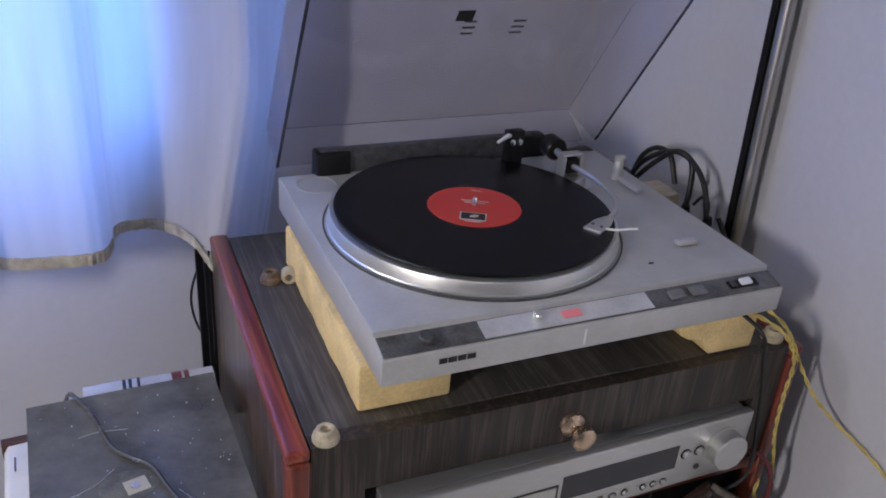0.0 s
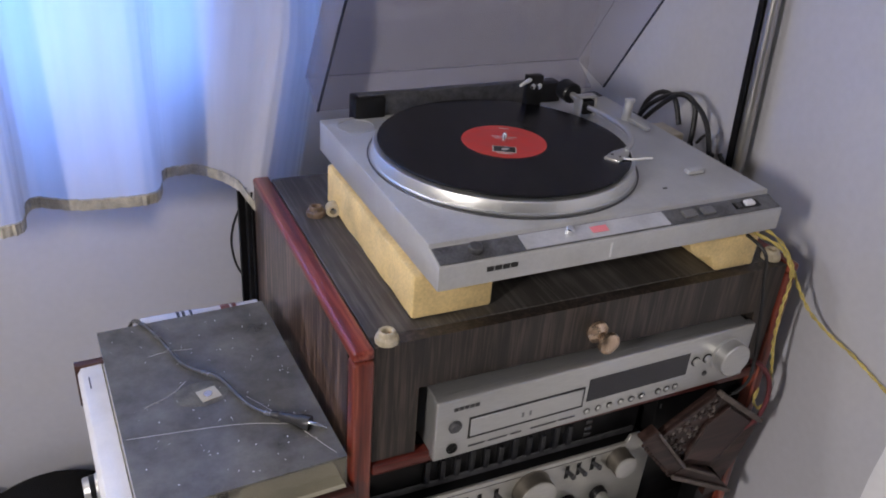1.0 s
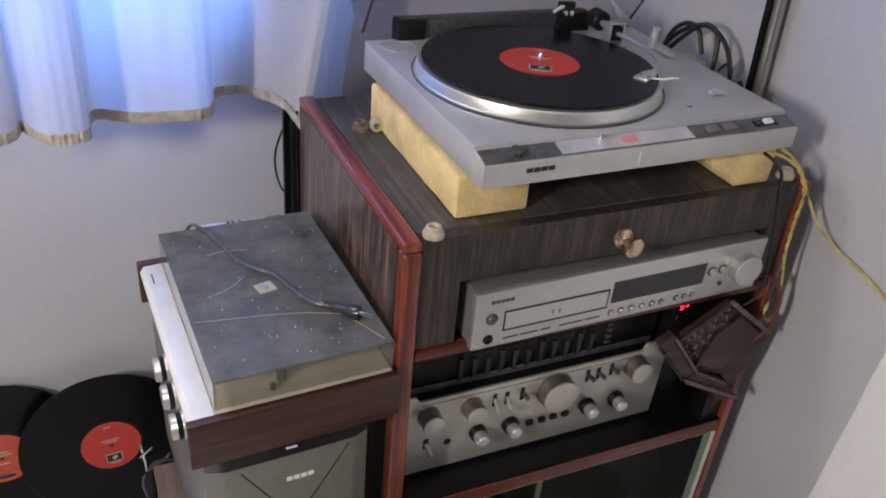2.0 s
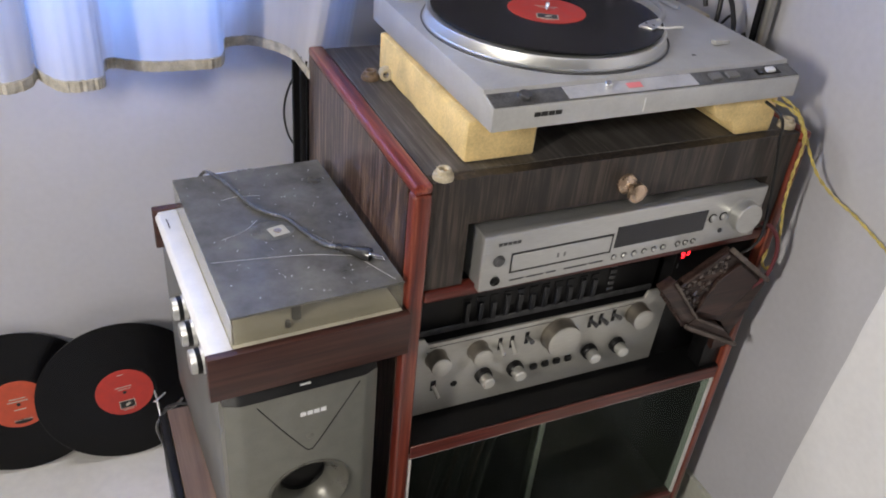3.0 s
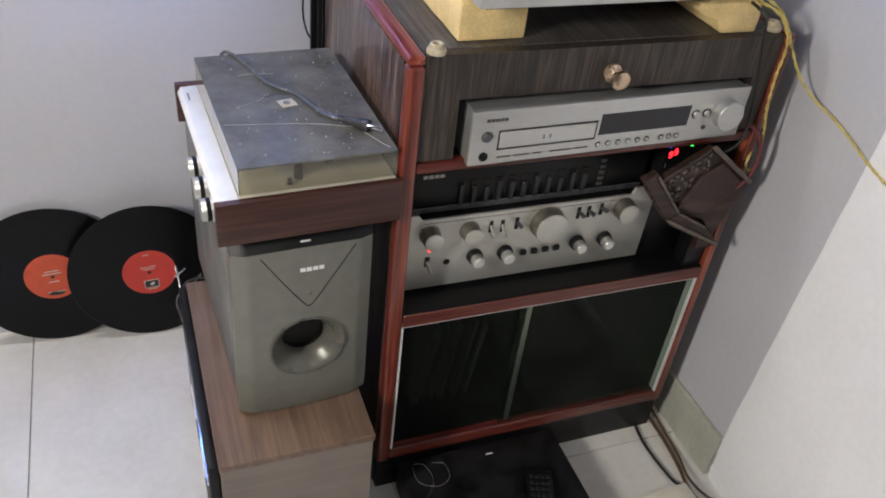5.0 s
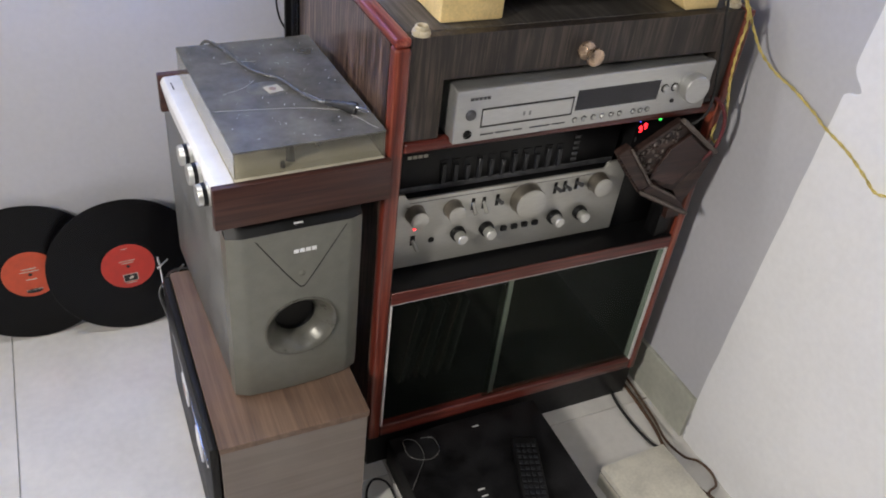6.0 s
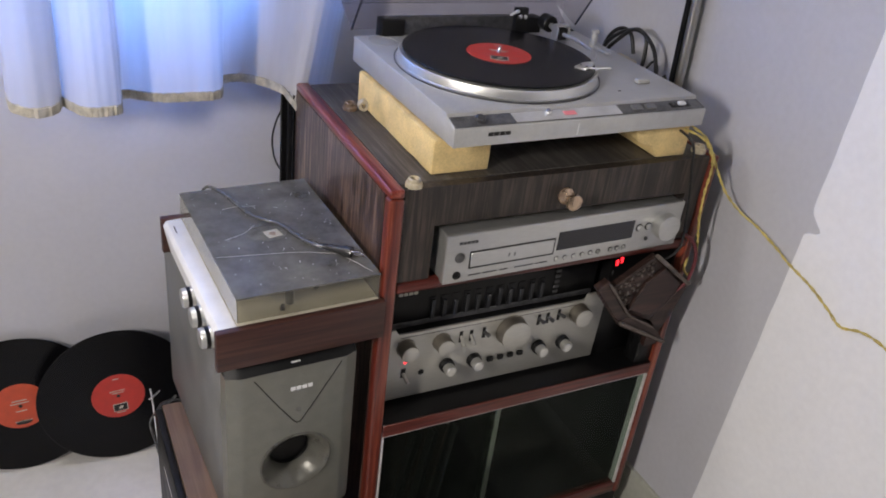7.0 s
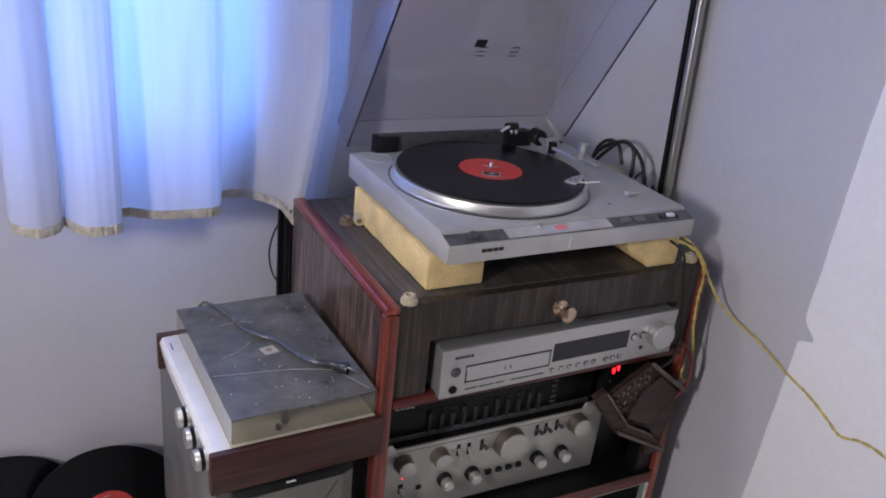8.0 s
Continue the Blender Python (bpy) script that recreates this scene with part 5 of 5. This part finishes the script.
def yellow_wires():
    hang = [(0.676, 0.590, 0.872), (0.692, 0.545, 0.868), (0.716, 0.540, 0.842), (0.727, 0.539, 0.815), (0.728, 0.540, 0.775), (0.733, 0.540, 0.725), (0.745, 0.540, 0.680), (0.756, 0.542, 0.640), (0.757, 0.542, 0.618), (0.750, 0.545, 0.608), (0.742, 0.548, 0.620), (0.745, 0.549, 0.64)]
    run = [(0.700, 0.585, 0.874), (0.716, 0.560, 0.860), (0.733, 0.552, 0.835), (0.750, 0.545, 0.802), (0.769, 0.532, 0.768), (0.788, 0.510, 0.744), (0.793, 0.473, 0.735), (0.793, 0.420, 0.721), (0.7935, 0.398, 0.712), (0.7935, 0.346, 0.700), (0.7935, 0.305, 0.684), (0.7935, 0.278, 0.673), (0.7935, 0.244, 0.686), (0.7935, 0.205, 0.686), (0.7935, 0.13, 0.665), (0.7935, 0.0, 0.64), (0.7935, -0.3, 0.60)]
    for name, pts, label in (("hanging", hang, "twisted yellow wire hanging in a loop before the cabinet"), ("running", run, "twisted yellow wire running along the side wall")):
        c = thing("yellow_wire", label, "cable", group="yellow wires")
        for ph in (0.0, math.pi):
            part("strand", tube(twisted(pts, 0.034, phase=ph), 0.0011, 6, 1), M_YELLOW, c)
        based(c, *pts[2])


yellow_wires()


def cable(name, pts, r, mat, label, steps=10):
    c = thing(name, label, "cable")
    part("sheath", tube(pts, r, 8, steps), mat, c)
    return based(c, *pts[len(pts) // 2])


cable("black_cable", [(0.668, 0.60, 0.874), (0.676, 0.547, 0.862), (0.690, 0.5465, 0.822), (0.704, 0.5465, 0.765), (0.709, 0.540, 0.70), (0.702, 0.535, 0.672), (0.682, 0.54, 0.652), (0.66, 0.56, 0.640)], 0.0022, M_CABLE, "black cable hanging down the drawer front")
cable("maroon_cable", [(0.716, 0.552, 0.690), (0.728, 0.542, 0.686), (0.742, 0.536, 0.665), (0.748, 0.534, 0.635), (0.744, 0.536, 0.600), (0.732, 0.545, 0.575)], 0.0032, M_MAROON, "maroon cable beside the carved stand")


def plug_cables():
    """The bunch of leads and plugs behind the turntable."""
    c = thing("plug_board", "cream multi-socket with black plugs and arched leads", "socket")
    part("socket", box(0.716, 0.750, 0.795, 0.845, 0.8265, 0.905, 0.004), M_IVORY, c, "cream plastic socket block")
    arcs = [
        [(0.735, 0.885, 0.895), (0.738, 0.872, 0.930), (0.742, 0.850, 0.948), (0.745, 0.825, 0.945), (0.744, 0.805, 0.915)],
        [(0.725, 0.880, 0.890), (0.732, 0.862, 0.925), (0.740, 0.830, 0.950), (0.748, 0.800, 0.955), (0.752, 0.765, 0.935), (0.750, 0.742, 0.895), (0.748, 0.738, 0.86)],
        [(0.720, 0.870, 0.888), (0.730, 0.845, 0.925), (0.742, 0.815, 0.956), (0.750, 0.790, 0.950), (0.748, 0.780, 0.915), (0.744, 0.778, 0.88)],
        [(0.752, 0.772, 0.900), (0.754, 0.760, 0.915), (0.755, 0.748, 0.905), (0.753, 0.745, 0.86)],
    ]
    for k, a in enumerate(arcs):
        part("lead", tube(a, 0.0036 if k < 3 else 0.0022, 8, 8), M_CABLE, c)
    for x, y in ((0.744, 0.776), (0.749, 0.738)):
        part("plug", lathe([(0.013, 0.0), (0.014, 0.02), (0.012, 0.045), (0.007, 0.060), (0.005, 0.072), (0, 0.072)], 20, Matrix.Translation((x, y, 0.8265))), M_BLACK, c, "black moulded plug")
    part("signal_lead", tube([(0.640, 0.905, 0.930), (0.672, 0.915, 0.928), (0.700, 0.905, 0.912), (0.722, 0.885, 0.905), (0.735, 0.876, 0.895)], 0.0040, 8, 8), M_GUN, c)
    part("signal_lead", tube([(0.640, 0.910, 0.925), (0.668, 0.925, 0.920), (0.700, 0.917, 0.902), (0.725, 0.892, 0.890)], 0.0030, 8, 8), M_CABLE_BROWN, c)
    part("black_lead", tube([(0.757, 0.73, 0.90), (0.766, 0.705, 0.865), (0.772, 0.678, 0.835), (0.765, 0.66, 0.80)], 0.0032, 8, 8), M_CABLE, c)
    return based(c, 0.732, 0.822, 0.8265)


plug_cables()


def led_meter():
    m = thing("power_meter", "black upright adaptor with glowing red digits and a green lamp", "adaptor")
    x0, x1, y0, y1, z0, z1 = 0.6345, 0.722, 0.608, 0.700, 0.4125, 0.648
    part("case", box(x0, x1, y0, y1, z0, z1, 0.003), M_BLACK, m)
    cx, cz = 0.650, 0.613
    seg = 0.0044
    for d in (-0.0036, 0.0036):
        for (ax, az, hor) in ((0, 1, 1), (0, 0, 1), (0, -1, 1), (-0.5, 0.5, 0), (0.5, 0.5, 0), (0.5, -0.5, 0)):
            px_, pz = cx + d * 1.25 + ax * 2 * seg * 0.5, cz + d * 0.6 + az * seg * 1.1
            w, h = (seg * 0.42, 0.0007) if hor else (0.0007, seg * 0.42)
            part("digit_bar", box(px_ - w, px_ + w, y0 - 0.0010, y0 - 0.0002, pz - h, pz + h), M_RED_LED, m, "", False)
    part("green_lamp", box(0.679, 0.684, y0 - 0.0012, y0 - 0.0002, 0.6235, 0.6265), M_GREEN_LED, m, "small green lamp", False)
    part("blue_lamp", box(0.641, 0.643, y0 - 0.0012, y0 - 0.0002, 0.624, 0.6255), M_BLUE_LED, m, "", False)
    part("face_mark", box(0.640, 0.642, y0 - 0.0010, y0 - 0.0002, 0.588, 0.596), M_GUN, m, "", False)
    return based(m, 0.678, 0.654, 0.4125)


led_meter()


def carved_stand():
    """A carved wooden stand on its side: flowered border, sunk dark field, beaded foot moulding."""
    c = thing("carved_stand", "carved dark brown wooden stand leaning out of the cabinet", "stand")

    def slab(name, outline, lo, hi, mat=M_CARVED, label="", bevel=0.0012, parent=None):
        return part(name, prism(outline, lo, hi, "y", bevel), mat, parent or c, label)

    def bar(p, q, w, lo, hi, name, parent, mat=M_CARVED):
        p, q = Vector(p), Vector(q)
        d = (q - p).normalized()
        n = Vector((-d.y, d.x)) * w / 2
        return slab(name, [tuple(p + n), tuple(q + n), tuple(q - n), tuple(p - n)], lo, hi, mat, parent=parent, bevel=0.0010)
    board = slab("panel", [(0.577, 0.612), (0.660, 0.664), (0.750, 0.594), (0.690, 0.525), (0.635, 0.548)], 0.541, 0.549, label="carved upper panel")
    bar((0.577, 0.610), (0.634, 0.551), 0.006, 0.5345, 0.5405, "border", board)
    bar((0.580, 0.613), (0.656, 0.660), 0.006, 0.5345, 0.5405, "border", board)
    bar((0.630, 0.560), (0.655, 0.612), 0.005, 0.5345, 0.5405, "border", board)
    bar((0.655, 0.612), (0.688, 0.634), 0.005, 0.5345, 0.5405, "border", board)
    bar((0.661, 0.664), (0.749, 0.595), 0.007, 0.5300, 0.5405, "edge_board", board, M_PALECARVED)
    slab("sunk_field", [(0.637, 0.560), (0.658, 0.609), (0.690, 0.630), (0.736, 0.594), (0.682, 0.540)], 0.5375, 0.5405, M_DARKCARVED, "plain dark sunk field", 0.0, board)
    slab("side_board", [(0.690, 0.526), (0.750, 0.592), (0.756, 0.584), (0.738, 0.530), (0.718, 0.492)], 0.541, 0.549, M_CARVED, "plain side board")
    for fx, fz, s in ((0.600, 0.606, 0.8), (0.618, 0.588, 0.9), (0.619, 0.618, 0.9), (0.638, 0.603, 0.8), (0.640, 0.632, 0.8), (0.658, 0.644, 0.8), (0.662, 0.627, 0.6), (0.629, 0.572, 0.5)):
        for k in range(6):
            a = 2 * math.pi * k / 6
            bm = bmesh.new()
            bmesh.ops.create_icosphere(bm, subdivisions=1, radius=0.0044 * s)
            bmesh.ops.scale(bm, vec=(1.3, 0.75, 0.75), verts=bm.verts)
            bm.transform(Matrix.Translation((fx + 0.0080 * s * math.cos(a), 0.5402, fz + 0.0080 * s * math.sin(a))) @ Matrix.Rotation(-a, 4, "Y"))
            part("petal", bm, M_PALECARVED if k % 2 else M_CARVED, board)
        bm = bmesh.new()
        bmesh.ops.create_icosphere(bm, subdivisions=1, radius=0.0034 * s)
        bm.transform(Matrix.Translation((fx, 0.5395, fz)))
        part("flower_centre", bm, M_CARVED, board)
    m1 = slab("moulding", [(0.551, 0.618), (0.572, 0.630), (0.633, 0.552), (0.614, 0.540)], 0.5335, 0.549, label="beaded lower moulding")
    m2 = slab("moulding", [(0.615, 0.539), (0.634, 0.551), (0.690, 0.520), (0.716, 0.494), (0.730, 0.477)], 0.5335, 0.549)
    bar((0.612, 0.543), (0.727, 0.479), 0.006, 0.5275, 0.5330, "inner_strip", m2, M_PALECARVED)
    bar((0.632, 0.552), (0.692, 0.517), 0.004, 0.5290, 0.5330, "inner_strip", m2, M_PALECARVED)
    bar((0.571, 0.628), (0.630, 0.553), 0.004, 0.5290, 0.5330, "inner_strip", m1, M_PALECARVED)
    for (p, q, n, parent) in (((0.551, 0.614), (0.612, 0.540), 12, m1), ((0.619, 0.534), (0.728, 0.474), 16, m2)):
        for k in range(n):
            f = (k + 0.5) / n
            bm = bmesh.new()
            bmesh.ops.create_icosphere(bm, subdivisions=1, radius=0.0030)
            bm.transform(Matrix.Translation((p[0] + (q[0] - p[0]) * f, 0.5345, p[1] + (q[1] - p[1]) * f)))
            part("bead", bm, M_CARVED, parent)
    slab("foot", [(0.700, 0.413), (0.735, 0.413), (0.735, 0.470), (0.700, 0.500)], 0.560, 0.590, M_BLACK, "", 0.001)
    part("strut", box(0.702, 0.730, 0.5492, 0.5598, 0.46, 0.49), M_DARKCARVED, c, "", False)
    return based(c, 0.70, 0.55, 0.4125)


# Paler tone for edges, strips and alternate petals
M_PALECARVED = wood("pale_carved_edge", (0.04, 0.027, 0.022), (0.07, 0.050, 0.042), (0.12, 0.09, 0.078), 0.6, 0, 7, 0, 0.2)
M_DARKCARVED = wood("dark_carved_field", (0.014, 0.006, 0.005), (0.032, 0.014, 0.011), (0.06, 0.028, 0.022), 0.4, 0, 6)
carved_stand()


# ---- on the floor before the cabinet ----
def black_recorder():
    b = thing("disc_recorder", "flat black glossy recorder box on the floor", "recorder")
    x0, x1, y0, y1, h = 0.215, 0.513, 0.16, 0.546, 0.072
    part("case", box(x0, x1, y0 + 0.012, y1, 0.006, h, 0.003), M_DUSTY_BLACK, b, "dusty black sheet-metal case")
    part("front_panel", box(x0 - 0.001, x1 + 0.001, y0, y0 + 0.0118, 0.005, h + 0.001, 0.002), M_BLACK, b)
    for x in (x0 + 0.03, x1 - 0.03):
        for y in (y0 + 0.05, y1 - 0.05):
            part("foot", lathe([(0.012, 0), (0.012, 0.0055), (0, 0.0055)], 20, Matrix.Translation((x, y, 0.0002))), M_BLACK, b)
    for x, y in ((0.372, 0.520), (0.322, 0.392), (0.322, 0.378)):
        part("white_mark", box(x, x + 0.012, y, y + 0.0025, h + 0.0002, h + 0.0008), M_WHITE, b, "small white printed mark", False)
    return based(b, 0.364, 0.35, 0.0)


black_recorder()


def remote_control():
    r = thing("remote_control", "black remote control with small keys lying on the recorder", "remote", pose(0.418, 0.385, 0.0725, 0, 0, -19))
    body = part("body", box(-0.023, 0.023, -0.085, 0.080, 0, 0.016, 0.006, 4), M_BLACK, r)
    for i in range(4):
        for j in range(11):
            part("key", box(-0.018 + i * 0.0098, -0.0115 + i * 0.0098, -0.070 + j * 0.0125, -0.063 + j * 0.0125, 0.0158, 0.0178, 0.0006, 1), M_FADER, body)
    return r


remote_control()


def adaptor_box():
    b = thing("extension_box", "cream plastic extension box on the floor tiles", "extension box", pose(0.645, 0.285, 0.0, 0, 0, 3))
    body = part("body", box(-0.072, 0.072, -0.10, 0.095, 0.0, 0.050, 0.003), M_IVORYBOX, b)
    part("lid_seam", box(-0.0725, 0.0725, -0.1005, 0.0955, 0.036, 0.0372), M_GUN, body, "", False)
    return b


M_IVORYBOX = material("cream_box", (0.62, 0.59, 0.50), 0.45, 0, 0.1, 20, 0.05)
adaptor_box()

cable("brown_cable", [(0.742, 0.63, 0.004), (0.727, 0.581, 0.005), (0.714, 0.512, 0.005), (0.720, 0.425, 0.005), (0.730, 0.398, 0.009), (0.738, 0.369, 0.006), (0.731, 0.325, 0.006), (0.735, 0.285, 0.006), (0.75, 0.20, 0.005), (0.74, 0.1, 0.005)], 0.0030, M_CABLE, "dark cable lying on the floor by the skirting")
cable("brown_cable", [(0.770, 0.63, 0.004), (0.761, 0.590, 0.005), (0.758, 0.513, 0.005), (0.751, 0.445, 0.006), (0.735, 0.396, 0.015), (0.742, 0.350, 0.007), (0.745, 0.300, 0.006), (0.762, 0.24, 0.006), (0.75, 0.1, 0.005)], 0.0034, M_CABLE_BROWN, "brown cable winding along the skirting")
cable("brown_cable", [(0.779, 0.610, 0.005), (0.772, 0.540, 0.005), (0.765, 0.470, 0.006), (0.744, 0.405, 0.020), (0.760, 0.365, 0.012), (0.784, 0.350, 0.006), (0.792, 0.320, 0.006), (0.782, 0.292, 0.006), (0.757, 0.282, 0.010), (0.742, 0.262, 0.012)], 0.0024, M_CABLE_BROWN, "thin brown lead looped on the floor")
cable("grey_wire", [(0.215, 0.43, 0.074), (0.236, 0.455, 0.0745), (0.262, 0.490, 0.0745), (0.258, 0.525, 0.0745), (0.238, 0.530, 0.0745), (0.238, 0.495, 0.0745), (0.268, 0.478, 0.0755), (0.292, 0.492, 0.0745), (0.292, 0.520, 0.0745), (0.272, 0.528, 0.0745)], 0.0011, M_CABLE_GREY, "thin grey wire curled on the black recorder")
cable("thin_lead", [(0.150, 0.44, 0.003), (0.160, 0.495, 0.003), (0.182, 0.520, 0.003), (0.203, 0.505, 0.003), (0.204, 0.460, 0.003), (0.196, 0.40, 0.003), (0.17, 0.35, 0.003)], 0.0020, M_CABLE, "thin black lead on the floor between the cabinets")


def wire_aerial():
    a = thing("wire_aerial", "bent silver wire aerial with a black lead behind the stand", "aerial")
    part("rod", tube([(-0.101, 0.925, 0.268), (-0.098, 0.925, 0.225), (-0.094, 0.925, 0.10), (-0.094, 0.925, 0.0)], 0.0016, 8, 4), M_CHROME, a)
    part("cross_wire", tube([(-0.085, 0.922, 0.262), (-0.099, 0.922, 0.250), (-0.104, 0.924, 0.245)], 0.0014, 8, 4), M_CHROME, a)
    part("lead", tube([(-0.060, 0.900, 0.262), (-0.072, 0.915, 0.235), (-0.092, 0.922, 0.215), (-0.106, 0.925, 0.185), (-0.100, 0.925, 0.140), (-0.094, 0.922, 0.10)], 0.0022, 8, 8), M_CABLE_GREY, a)
    part("lead", tube([(-0.045, 0.86, 0.274), (-0.062, 0.875, 0.274), (-0.085, 0.905, 0.245), (-0.098, 0.922, 0.205)], 0.0020, 8, 8), M_CABLE, a)
    return based(a, -0.094, 0.925, 0.0)


wire_aerial()

floor_tiles()
